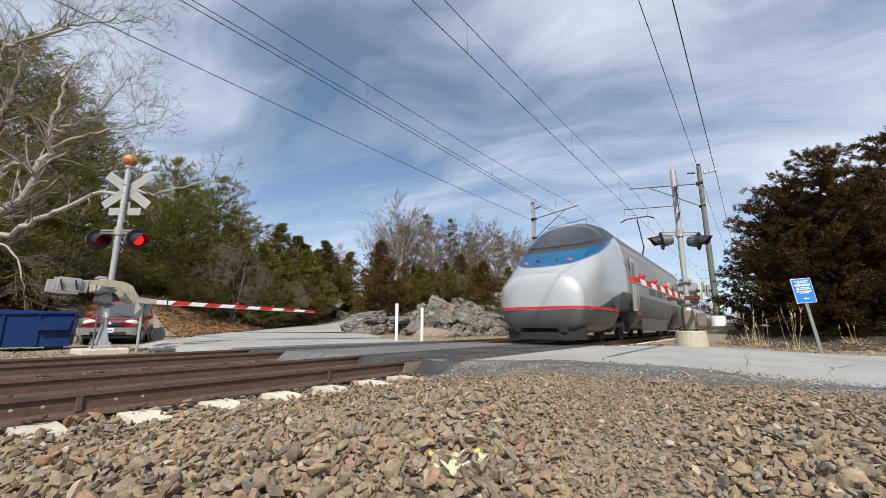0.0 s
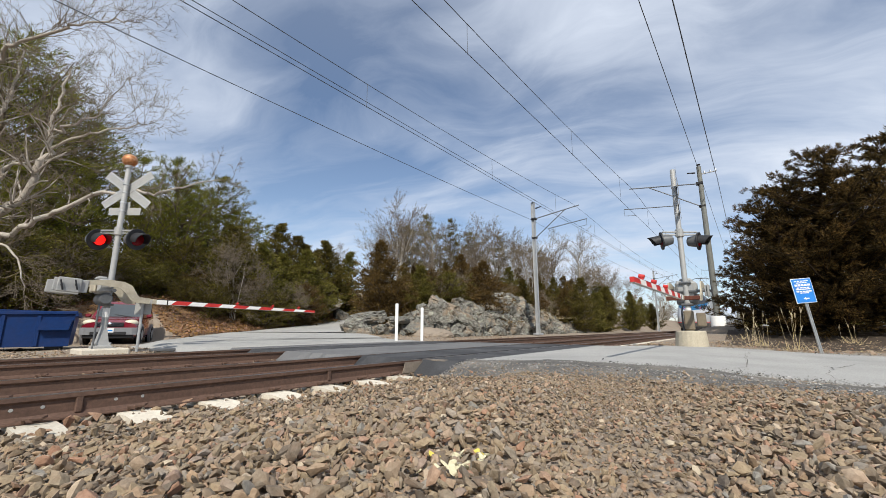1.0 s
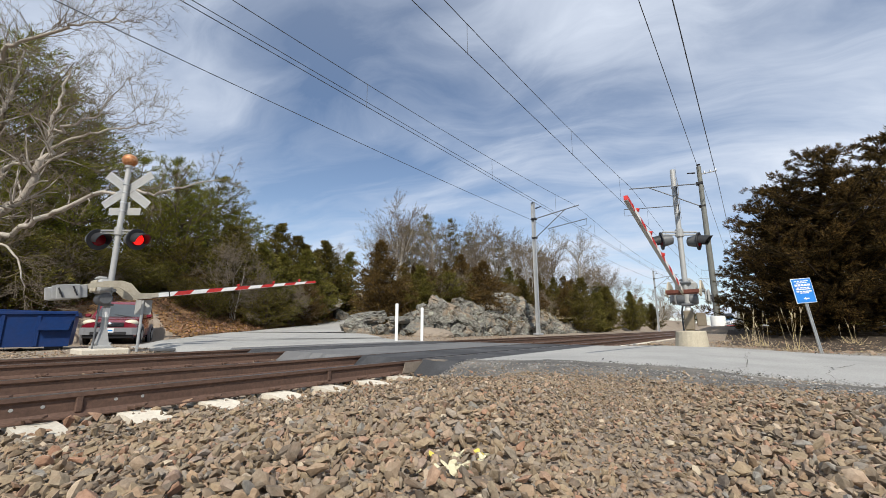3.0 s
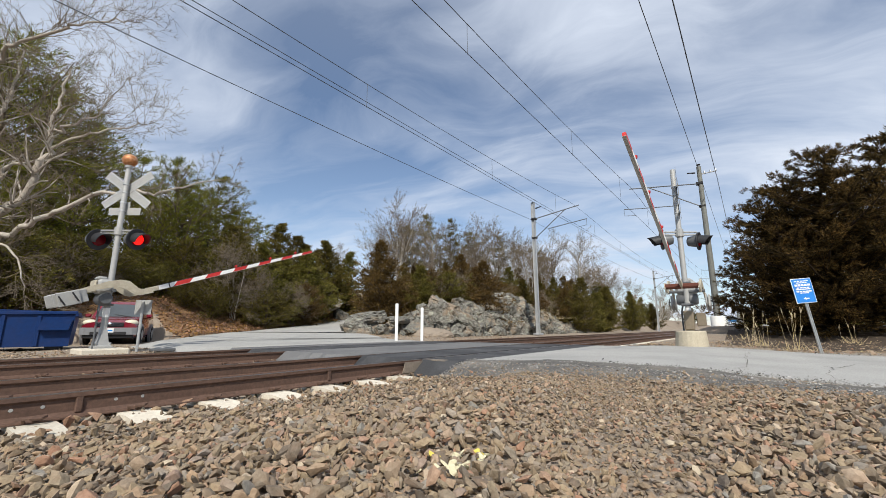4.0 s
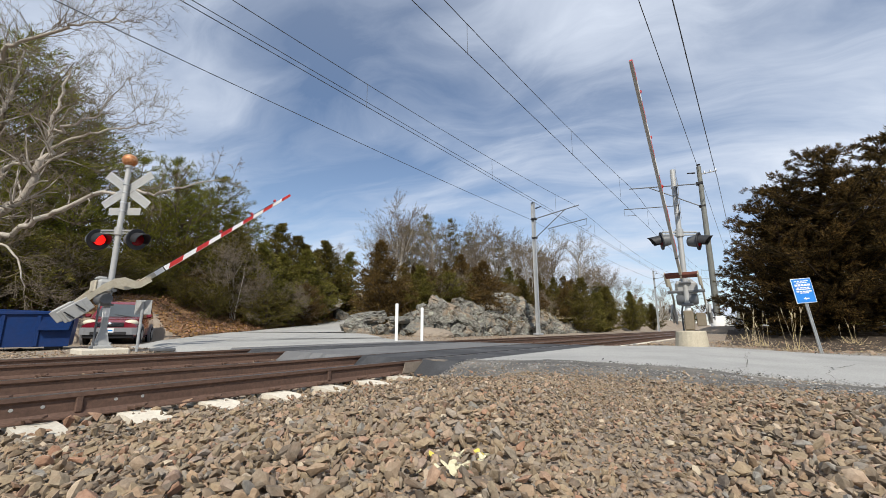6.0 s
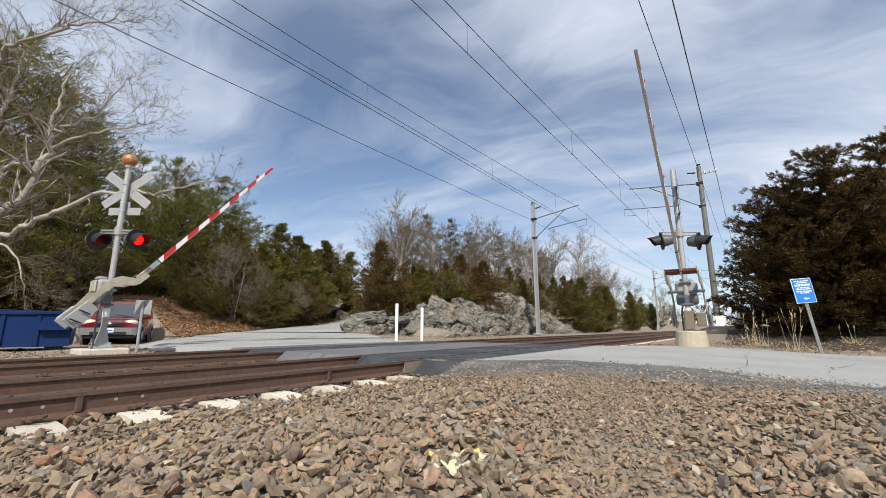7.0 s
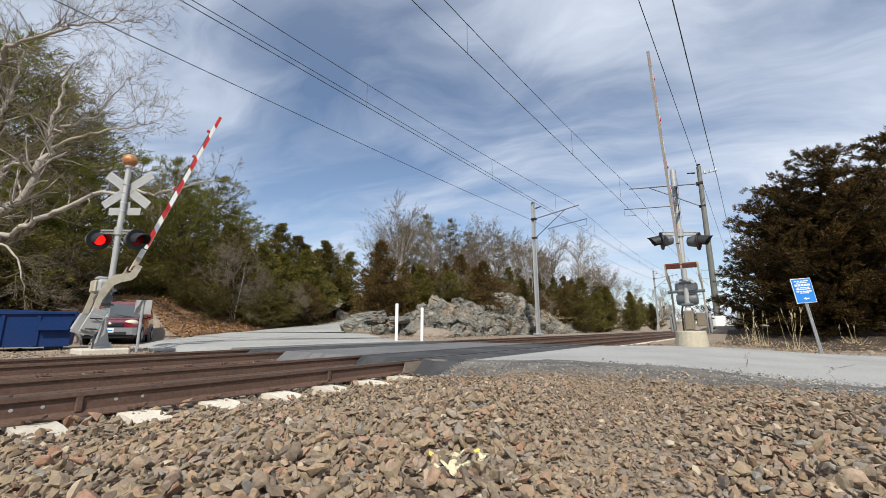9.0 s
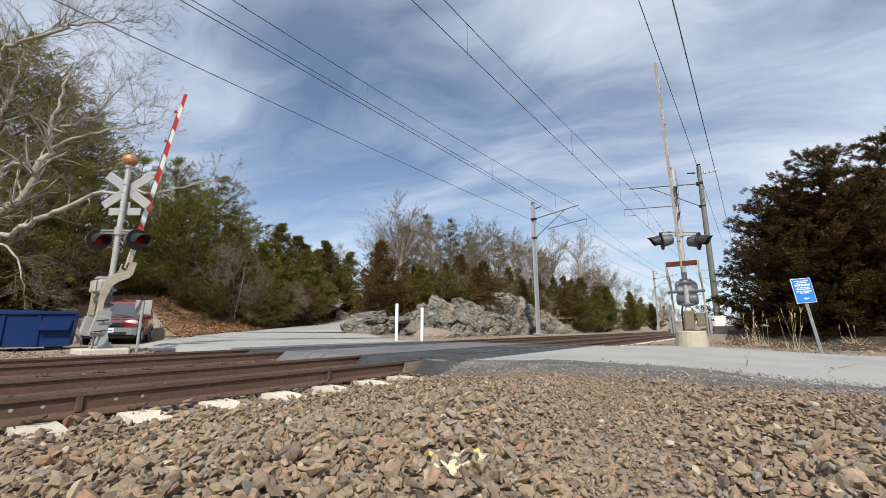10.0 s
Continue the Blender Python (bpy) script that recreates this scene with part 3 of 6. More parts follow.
    tilt = Matrix.Rotation(math.atan2(d.z, d.y), 3, "X")
    length = (b - a).length
    part("sleeve", Geo().box(a + d * 0.16, (0.06, 0.42, 0.125), tilt, 0.012), M["tan"], arm)
    part("sleeve_band", Geo().box(a + d * 0.62, (0.075, 0.03, 0.14), tilt, 0.006), M["black"], arm)
    start, n = 0.35, 12
    step_len = (length - start) / n
    for k in range(n):
        w = 0.115 - 0.045 * k / n
        lean = w * 0.55
        c = a + d * (start + (k + 0.5) * step_len)
        o = [(-step_len / 2 + lean, w / 2), (step_len / 2 + lean, w / 2), (step_len / 2 - lean, -w / 2), (-step_len / 2 - lean, -w / 2)]
        if k == 0:
            o[0], o[3] = (-step_len / 2, w / 2), (-step_len / 2, -w / 2)
        if k == n - 1:
            o[1], o[2] = (step_len / 2, w / 2), (step_len / 2, -w / 2)
        g = Geo().prism([(c.y + (u * d.y - v * d.z), c.z + (u * d.z + v * d.y)) for u, v in o], "x", -0.029, 0.029)
        part("stripe", g, M["red" if k % 2 else "white"], arm, "red stripe" if k % 2 else "white stripe")
    under = a + d * (start + (length - start) / 2) + Vector((0, 0, -0.052))
    part("boom_underside", Geo().box(under, (0.062, length - start, 0.01), Matrix.Rotation(math.atan2(d.z + 0.0042 * d.y, d.y), 3, "X"), 0.002), M["weathered"], arm, "weathered grey underside of the boom")
    for u in (2.55, 3.75, 4.75):
        c = a + d * u + Vector((0, 0, 0.1))
        l = part("boom_lamp", Geo().tube([c - Vector((0.04, 0, 0.01)), c + Vector((0.04, 0, 0.01))], 0.033, 12).tube([c - Vector((0, 0, 0.09)), c], 0.025, 8), M["red"], arm, "small red lamp on the arm", True)
    part("lamp_cable", Geo().tube([a + d * 0.4 + Vector((0, 0, 0.075)), a + d * 2.0 + Vector((0, 0, 0.055)), a + d * 4.7 + Vector((0, 0, 0.05))], 0.009, 5), M["black"], arm)
    # lamps on their cross arm
    ca = radians(arm_turn)
    u = Vector((math.cos(ca), math.sin(ca), 0))
    arm_z = 2.98
    part("lamp_arm", Geo().tube([u * -0.46 + Vector((0, 0, arm_z)), u * 0.46 + Vector((0, 0, arm_z))], 0.025, 8).tube([u * -0.46 + Vector((0, 0, arm_z - 0.07)), u * 0.46 + Vector((0, 0, arm_z - 0.07))], 0.018, 8), M["alu"], t)
    part("junction_box", Geo().tube([(0, 0, arm_z - 0.12), (0, 0, arm_z + 0.08)], 0.1, 12), M["alu"], t)
    glows = []
    for s, turn_l in zip((-1, 1), lamps):
        p = u * (0.5 * s) + Vector((0, 0, 2.74))
        part("lamp_bracket", Geo().tube([u * (0.46 * s) + Vector((0, 0, arm_z - 0.03)), p + Vector((0, 0, 0.1))], 0.025, 8), M["alu"], t)
        glows.append(lamp_head(t, p, turn_l, flashing))
    # crossbuck
    back = pose(0, 0, 0, 0, 0, buck_turn)
    for ang in (-36, 36):
        r = Matrix.Rotation(radians(ang), 4, "Y")
        m = back @ Matrix.Translation((0, 0.085 + 0.006 * (ang > 0), 4.12)) @ r
        blade = part("crossbuck_blade", Geo().box((0, 0, 0), (1.48, 0.004, 0.235), None, 0.0015), M["alu"], t, "plain grey back of a crossbuck blade")
        blade.matrix_basis = m
        for v in (-0.09, 0.09):
            part("border", Geo().box((0, -0.005, v), (1.44, 0.004, 0.016)), M["steel"], blade)
    plate = part("track_plate", Geo().box((0, 0.085, 3.52), (0.84, 0.004, 0.2), None, 0.0015).box((0, 0.085, 3.7), (0.24, 0.004, 0.18), None, 0.0015), M["alu"], t, "plain grey plate seen from behind")
    plate.matrix_basis = back
    for z in (3.5, 3.72, 4.0, 4.22):
        part("band", Geo().tube([(0, 0, z), (0, 0, z + 0.035)], 0.074, 14), M["steel"], t)
    return t, arm, glows


M["brown_paint"] = material("faded brown paint", (0.2, 0.165, 0.115), 0.7, vary=0.15, grain=20, big=4, bump=0.1, stain=(0.13, 0.1, 0.075))
M["tan_concrete"] = material("stained tan concrete", (0.46, 0.41, 0.31), 0.9, vary=0.15, grain=30, big=3, bump=0.25, stain=(0.36, 0.3, 0.22))
pad_l = part("concrete_pad", Geo().box((-12.9, 3.1, -0.1), (0.95, 0.95, 0.22), None, 0.03), M["concrete"])
tagged(pad_l, "low pale concrete pad under the signal", "concrete pad")
SIG_L, ARM_L, GLOW_L = crossing_signal((-12.9, 3.1, 0.01), 0, "aluminium crossing signal with flashing red lamps and striped gate arm", 37, (face(0.88, 0.3), face(0.9, 0.34)), 37, True)
part("bell", Geo().ball((0, 0, 4.92), 0.18, 18, 12, (1, 1, 0.95)), material("rusty orange bell", (0.42, 0.16, 0.05), 0.5, 0.4, vary=0.3, grain=18, big=9, bump=0.15, stain=(0.62, 0.5, 0.36)), SIG_L, "rusty orange bell dome", True)
part("bell_base", Geo().tube([(0, 0, 4.7), (0, 0, 4.8)], 0.09, 14), M["alu"], SIG_L)

pad_r = part("concrete_pad", Geo().tube([(-1.27, 12.2, -0.25), (-1.27, 12.2, 0.40), (-1.27, 12.2, 0.43)], [0.40, 0.34, 0.32], 20), M["tan_concrete"])
tagged(pad_r, "tapered pale concrete foundation block", "concrete pad")
SIG_R, ARM_R, GLOW_R = crossing_signal((-1.27, 12.2, 0.43), 180, "aluminium crossing signal with raised gate seen from behind", 217, (face(0.9, 0.3), face(-0.9, 0.15)), 95, False)
SIG_R.matrix_basis = pose(-1.27, 12.2, 0.03, 0, 0, 180)
part("junction_cabinet", Geo().box((-0.26, -0.1, 0.68), (0.2, 0.18, 0.34), None, 0.02), M["brown_paint"], SIG_R, "brown junction box")
part("pedestal", Geo().box((0.0, 0.02, 0.66), (0.22, 0.2, 0.5), None, 0.03), M["brown_paint"], SIG_R, "tan pedestal round the mast foot")

# ---- the train ----
NOSE = np.array([  # y, half width, crown height, underside
    (0.35, 1.37, 2.20, 0.36), (0.7, 1.47, 2.43, 0.33), (1.1, 1.52, 2.73, 0.32), (1.6, 1.56, 3.13, 0.32), (2.1, 1.575, 3.62, 0.32), (2.7, 1.58, 4.1, 0.32), (3.4, 1.58, 4.38, 0.34), (4.3, 1.58, 4.48, 0.36), (7.0, 1.58, 4.45, 0.4)])


def nose(y):
    """Half width, crown and underside at y metres behind the tip, which is round."""
    w, top, low = (float(np.interp(y, NOSE[:, 0], NOSE[:, k])) for k in (1, 2, 3))
    if y < 0.35:
        q = math.sqrt(1 - (1 - y / 0.35) ** 2)
        w, top, low = 0.25 + (w - 0.25) * q ** 0.8, 1.45 + (top - 1.45) * q, 1.1 + (low - 1.1) * q
    if 3.55 < y < 6.25 or 15.0 < y < 17.8:
        low = 1.05
    return w, top, low


def section(w, top, low, n=30):
    """Right half of the body's outline, from the underside to the crown."""
    pts = []
    belt = min(1.95, low + (top - low) * 0.52)
    for i in range(n + 1):
        a = -math.pi / 2 + math.pi * i / n
        c, s = math.cos(a), math.sin(a)
        e = 0.42 if s < 0 else 0.62
        x = w * abs(c) ** e
        z = belt + (abs(s) ** 0.75) * ((top - belt) if s > 0 else -(belt - low)) * (1 if s else 0)
        pts.append((x, z))
    return pts


def hull(rows):
    verts, quads = [], []
    per = None
    for y, w, top, low in rows:
        half = section(w, top, low)
        ring = [(x, y, z) for x, z in half] + [(-x, y, z) for x, z in reversed(half[1:-1])]
        per = len(ring)
        verts += ring
    for i in range(len(rows) - 1):
        for j in range(per):
            k = (j + 1) % per
            quads.append((i * per + j, i * per + k, (i + 1) * per + k, (i + 1) * per + j))
    return verts, quads, per


def pick(verts, quads, test):
    """The faces whose centre passes a test, as a Geo of its own."""
    g = Geo()
    used = {}
    for q in quads:
        c = np.mean([verts[i] for i in q], axis=0)
        if test(*c):
            out = []
            for i in q:
                if i not in used:
                    used[i] = len(g.v)
                    g.v.append(verts[i])
                out.append(used[i])
            g.f.append(tuple(out))
    return g


def bogie(parent, y):
    b = part("bogie", Geo().box((0.98, y, 0.62), (0.16, 3.2, 0.26), None, 0.05).box((-0.98, y, 0.62), (0.16, 3.2, 0.26), None, 0.05).box((0, y, 0.62), (1.9, 0.5, 0.3), None, 0.05), M["under"], parent, "sooty black bogie")
    for dy in (-1.35, 1.35):
        for s in (-1, 1):
            part("wheel", Geo().tube([(s * 0.69, y + dy, 0.48), (s * 0.72, y + dy, 0.48), (s * 0.725, y + dy, 0.48), (s * 0.85, y + dy, 0.48)], [0.5, 0.5, 0.46, 0.46], 22), M["under"], b, "", True)
            part("axle_box", Geo().box((s * 1.08, y + dy, 0.5), (0.18, 0.42, 0.34), None, 0.06), M["under"], b)
            part("damper", Geo().tube([(s * 1.08, y + dy * 0.5, 0.4), (s * 1.08, y + dy * 0.45, 0.95)], 0.06, 8), M["under"], b)
    return b


def power_car():
    t = thing("power_car", pose(0, 0, 0), "silver streamlined power car with blue band and dark windscreen", "train", "cars of the train")
    ys = np.concatenate([0.35 * np.linspace(0, 1, 12) ** 2, np.linspace(0.35, 7, 50)[1:], np.linspace(7, 21.2, 60)[1:]])
    v, q, per = hull([(y, *nose(y)) for y in ys])
    end_ring, tip_ring = [v[len(v) - per + i] for i in range(per)], [v[i] for i in range(per)]
    me = bpy.data.meshes.new("hull")
    me.from_pydata(v, [], q)
    bm = bmesh.new()
    bm.from_mesh(me)
    for co, no in (((0, 0, 2.6), (0, -0.29, 1)), ((0, 0, 2.15), (0, -0.40, 1)), ((0, 4.7, 0), (0, 1, 0)), ((0, 0, 1.03), (0, 0, 1)), ((0, 0, 0.85), (0, -0.234, 1)), ((0, 0, 1.79), (0, 0, 1)), ((0, 1.6, 0), (0, 1, 0)), ((0, 0, 2.74), (0, -0.29, 1)), ((0, 2.95, 0), (0, 1, 0)), ((0, 0, 3.75), (0, 0, 1))):
        bmesh.ops.bisect_plane(bm, geom=bm.verts[:] + bm.edges[:] + bm.faces[:], plane_co=co, plane_no=Vector(no).normalized(), dist=1e-5)
    bm.verts.index_update()
    v = [p.co[:] for p in bm.verts]
    quads = [tuple(p.index for p in f.verts) for f in bm.faces]
    bm.free()
    is_dark = lambda x, y, z: z > 2.6 + 0.29 * y and y < 4.7
    is_blue = lambda x, y, z: z > 2.15 + 0.40 * y and y < 4.7 and not is_dark(x, y, z)
    low = lambda x, y, z: z < min(1.79, max(1.03, 0.85 + 0.234 * y))
    rear = lambda x, y, z: y > 4.7 and not low(x, y, z)
    body = part("body", pick(v, quads, lambda x, y, z: not (is_dark(x, y, z) or is_blue(x, y, z) or low(x, y, z) or y > 4.7)), M["silver"], t, "", True)
    # sides behind the nose in a darker, warmer grey than the silver
    part("side_panel", pick(v, quads, lambda x, y, z: rear(x, y, z) and z < 3.75), M["side_train"], t, "warm grey side of the car", True)
    part("roof", pick(v, quads, lambda x, y, z: rear(x, y, z) and z >= 3.75), M["grey_train"], t, "dark grey roof", True)
    cap = Geo().add(tip_ring, [tuple(range(per))])
    part("nose_cap", cap, M["silver"], body)
    part("end_wall", Geo().add(end_ring, [tuple(range(per))]), M["grey_train"], body)
    part("lower_body", pick(v, quads, lambda x, y, z: low(x, y, z)), M["grey_train"], t, "darker grey lower body", True)
    part("blue_band", pick(v, quads, is_blue), M["blue_train"], t, "blue band under the windscreen", True)
    hood = part("windscreen_surround", pick(v, quads, is_dark), M["dark_train"], t, "dark grey surround of the windscreen", True)
    glass = pick(v, quads, lambda x, y, z: 1.6 < y < 2.95 and abs(x) < 1.32 and z > 2.74 + 0.29 * y)
    glass.v = [(a * 1.002, b - 0.02, c + 0.02) for a, b, c in glass.v]
    part("windscreen", glass, M["dark_glass"], hood, "dark glass windscreen", True)
    # red stripe round the nose
    g = Geo()
    pts = []
    for y in np.concatenate([0.02 + 0.4 * np.linspace(0, 1, 14) ** 2, np.linspace(0.5, 7, 24)]):
        w, top, lo = nose(y)
        half = section(w, top, lo, 60)
        zs = [p[1] for p in half]
        pts.append((np.interp(1.08, zs, [p[0] for p in half]) + 0.008, y - 0.035 * max(0, 1 - y / 0.2)))
    loop = [(-x, y) for x, y in reversed(pts)] + pts
    vs = [(x, y, z) for x, y in loop for z in (1.05, 1.13)]
    part("red_stripe", g.add(vs, [(2 * i, 2 * i + 2, 2 * i + 3, 2 * i + 1) for i in range(len(loop) - 1)]), M["red"], t, "thin red stripe round the nose")
    part("coupler_hatch", Geo().box((0, 0.3, 0.48), (1.7, 0.4, 0.36), None, 0.08), M["under"], t, "dark coupler hatch")
    part("snow_plough", Geo().prism([(-1.25, 0.5), (-0.6, 0.1), (0.6, 0.1), (1.25, 0.5), (1.25, 0.75), (-1.25, 0.75)], "z", 0.16, 0.5), M["under"], t, "black plough under the nose")
    for s in (-1, 1):
        part("tail_lamp", Geo().ball((s * 0.75, 1.03, 2.65), 0.055, 12, 8, (1, 0.5, 0.7)), M["tail"], t, "lit red tail lamp", True)
        part("headlamp", Geo().ball((s * 0.32, 1.0, 2.69), 0.05, 12, 8, (1, 0.5, 0.6)), M["dark_glass"], t, "", True)
        # side grilles, door, cab window
        d = part("cab_door", Geo().box((s * 1.585, 5.75, 2.2), (0.012, 0.75, 2.1), None, 0.004), M["silver"], t)
        part("door_window", Geo().box((s * 1.594, 5.75, 2.75), (0.01, 0.45, 0.6), None, 0.004), M["dark_glass"], d)
        for dy in (-0.48, 0.48):
            part("handrail", Geo().tube([(s * 1.62, 5.75 + dy, 1.3), (s * 1.64, 5.75 + dy, 2.2), (s * 1.62, 5.75 + dy, 3.0)], 0.02, 6), M["steel"], t)
        part("cab_window", Geo().box((s * 1.49, 5.0, 3.02), (0.05, 0.5, 0.42), Matrix.Rotation(s * -0.32, 3, "Y"), 0.02), M["dark_glass"], t)
        for y in (9.6, 11.6, 13.6):
            gr = part("grille", Geo().box((s * 1.585, y, 2.25), (0.014, 1.5, 0.55), None, 0.004), M["dark_train"], t)
            for k in range(5):
                part("grille_slat", Geo().box((s * 1.597, y, 2.05 + 0.1 * k), (0.012, 1.44, 0.03)), M["grey_train"], gr)
        part("skirt", Geo().box((s * 1.42, 10.6, 0.62), (0.05, 6.2, 0.55), None, 0.01), M["grey_train"], t)
        part("round_vent", Geo().tube([(s * 1.50, 2.65, 1.35), (s * 1.585, 2.65, 1.35)], 0.17, 20), M["dark_train"], t)
    part("roof_fairing", Geo().box((0, 11.0, 4.22), (1.5, 9.0, 0.22), None, 0.1), M["dark_train"], t)
    for y in (8.0, 10.5, 13.0, 18.5):
        part("roof_vent", Geo().box((0, y, 4.38), (1.1, 1.2, 0.14), None, 0.05), M["grey_train"], t)
    part("number", number_mesh(), M["white"], t, "white number on the hood")
    bogie(t, 4.9)
    bogie(t, 16.4)
    return t


def number_mesh():
    c = bpy.data.curves.new("number", "FONT")
    c.body, c.size, c.align_x, c.extrude = "2000", 0.34, "CENTER", 0.004
    ob = bpy.data.objects.new("number_text", c)
    scene.collection.objects.link(ob)
    me = bpy.data.meshes.new_from_object(ob.evaluated_get(bpy.context.evaluated_depsgraph_get()))
    bpy.data.objects.remove(ob)
    me.transform(Matrix.Translation((0, 2.9, 4.24)) @ Matrix.Rotation(radians(24), 4, "X") @ Matrix.Shear("XY", 4, (0.0, 0.0)))
    me.materials.append(M["white"])
    return me


def pantograph(parent, y, top):
    p = part("pantograph", Geo().box((0, y, 4.36), (1.3, 1.5, 0.1), None, 0.03), M["under"], parent, "raised black pantograph")
    knee = (0, y + 1.3, 4.3 + (top - 4.3) * 0.45)
    part("lower_arm", Geo().tube([(0, y - 0.3, 4.4), knee], 0.05, 8), M["under"], p)
    part("upper_arm", Geo().tube([knee, (0, y - 0.1, top - 0.12)], 0.035, 8), M["under"], p)
    part("pan_head", Geo().tube([(-1.0, y - 0.1, top - 0.22), (-0.65, y - 0.1, top - 0.04), (0.65, y - 0.1, top - 0.04), (1.0, y - 0.1, top - 0.22)], 0.04, 8), M["under"], p)
    return p


def coach():
    t = thing("coach", pose(0, 0, 0), "silver passenger coach with a dark window band", "train", "cars of the train")
    rows = [(y, 1.575, 4.15, 0.34) for y in np.linspace(0.15, 26.4, 8)]
    v, q, per = hull(rows)
    part("body", pick(v, q, lambda x, y, z: z >= 1.55), M["silver"], t, "", True)
    part("lower_body", pick(v, q, lambda x, y, z: z < 1.55), M["grey_train"], t, "darker grey lower body", True)
    for k in (0, len(v) - per):
        part("end_wall", Geo().add([v[k + i] for i in range(per)], [tuple(range(per))]), M["dark_train"], t)
    part("gangway", Geo().box((0, 26.55, 2.1), (2.3, 0.4, 3.0), None, 0.1), M["under"], t)
    for s in (-1, 1):
        band = part("window_band", Geo().box((s * 1.572, 13.3, 2.45), (0.02, 21.0, 0.9), None, 0.006), M["dark_train"], t)
        for k in range(9):
            part("window", Geo().box((s * 1.584, 4.0 + 2.32 * k, 2.45), (0.01, 1.7, 0.7), None, 0.004), M["dark_glass"], band)
    bogie(t, 4.2)
    bogie(t, 22.4)
    return t


M["tail"] = material("lit red tail lamp", (0.9, 0.1, 0.2), 0.4, emit=(1.0, 0.05, 0.16, 0.7), bump=0)
TRAIN = []
tail_car = power_car()
pantograph(tail_car, 16.2, 7.5)
TRAIN.append((tail_car, 0.0, 0))
first = coach()
for i in range(6):
    c = first if i == 0 else copy_thing(first, pose(0, 0, 0))
    TRAIN.append((c, 21.4 + 26.6 * i, 0))
lead = copy_thing(tail_car, pose(0, 0, 0))
TRAIN.append((lead, 21.4 + 26.6 * 6 + 21.3, 180))


# ---- rock, plants: numpy builders ----
def raw_mesh(name, verts, faces, mat, smooth=False):
    """A mesh from arrays of vertices and of faces that all have the same number of corners."""
    me = bpy.data.meshes.new(name)
    verts, faces = np.asarray(verts, dtype=np.float32), np.asarray(faces, dtype=np.int32)
    k = faces.shape[1]
    me.vertices.add(len(verts))
    me.vertices.foreach_set("co", verts.ravel())
    me.loops.add(faces.size)
    me.loops.foreach_set("vertex_index", faces.ravel())
    me.polygons.add(len(faces))
    me.polygons.foreach_set("loop_start", np.arange(0, faces.size, k, dtype=np.int32))
    me.polygons.foreach_set("use_smooth", np.full(len(faces), smooth))
    me.update(calc_edges=True)
    me.validate()
    me.materials.append(mat)
    return me


def ico(sub):
    bm = bmesh.new()
    bmesh.ops.create_icosphere(bm, subdivisions=sub, radius=1.0)
    v = np.array([p.co[:] for p in bm.verts])
    f = np.array([[p.index for p in q.verts] for q in bm.faces])
    bm.free()
    return v, f


def tubes(segs, n, mat, name):
    """Tapered twigs from rows of start, end and the two radii."""
    s = np.asarray(segs, dtype=float)
    a, b, ra, rb = s[:, 0:3], s[:, 3:6], s[:, 6], s[:, 7]
    d = b - a
    d /= np.linalg.norm(d, axis=1, keepdims=True) + 1e-9
    ref = np.where(np.abs(d[:, 2:3]) > 0.9, [[1.0, 0, 0]], [[0, 0, 1.0]])
    u = np.cross(d, ref)
    u /= np.linalg.norm(u, axis=1, keepdims=True)
    w = np.cross(d, u)
    ang = np.arange(n) * 2 * np.pi / n
    ring = u[:, None] * np.cos(ang)[None, :, None] + w[:, None] * np.sin(ang)[None, :, None]
    va, vb = a[:, None] + ring * ra[:, None, None], b[:, None] + ring * rb[:, None, None]
    v = np.concatenate([va, vb], 1).reshape(-1, 3)
    j = np.arange(n)
    q = np.stack([j, (j + 1) % n, (j + 1) % n + n, j + n], 1)
    f = (np.arange(len(s))[:, None, None] * 2 * n + q[None]).reshape(-1, 4)
    return raw_mesh(name, v, f, mat, True)


def grow(rs, p, d, length, r, level, segs, up=0.08, crook=0.22, kids=(6, 6, 5, 4), thin=0.62, angle=(0.5, 1.0)):
    """A limb that bends and forks."""
    steps = (12, 7, 4, 3, 2)[min(level, 4)]
    nodes = []
    for i in range(steps):
        d = d + rs.normal(size=3) * crook * (0.5 if level == 0 else 1.0) + np.array([0, 0, up])
        d /= np.linalg.norm(d)
        q = p + d * length / steps
        r2 = r * (1 - 0.95 / steps) if level < 3 else r * 0.75
        segs.append((*p, *q, r, r2))
        nodes.append((q, d.copy(), r2, (i + 1) / steps))
        p, r = q, r2
    if level < len(kids):
        if level > 0:
            grow(rs, p, d, length * 0.45, r, level + 1, segs, up, crook, kids, thin, angle)
        for k in range(kids[level]):
            q, dd, rr, u = nodes[rs.integers(3 if level == 0 else 0, steps)]
            side = rs.normal(size=3)
            side -= dd * side.dot(dd)
            side /= np.linalg.norm(side)
            a = rs.uniform(*angle)
            nd = dd * np.cos(a) + side * np.sin(a)
            grow(rs, q, nd, length * rs.uniform(0.42, thin) * (1.15 - 0.45 * u), max(0.0065, rr * rs.uniform(0.45, 0.7)), level + 1, segs, up, crook, kids, thin, angle)


def bare_tree_parts(seed, h, r, kids=(8, 6, 5, 4), crook=0.2, angle=(0.45, 0.95), stems=1, up=0.1):
    rs = np.random.default_rng(seed)
    segs = []
    for k in range(stems):
        d = np.array([rs.normal() * 0.18, rs.normal() * 0.18, 1.0]) * (1 if stems > 1 else 1)
        grow(rs, np.array([rs.normal() * 0.15 * (stems > 1), rs.normal() * 0.15 * (stems > 1), -0.3]), d / np.linalg.norm(d), h * 0.82, r, 0, segs, up, crook, kids, 0.6, angle)
    s = np.array(segs)
    top = s[:, 5].max()
    s[:, 0:6] *= h / top
    return s


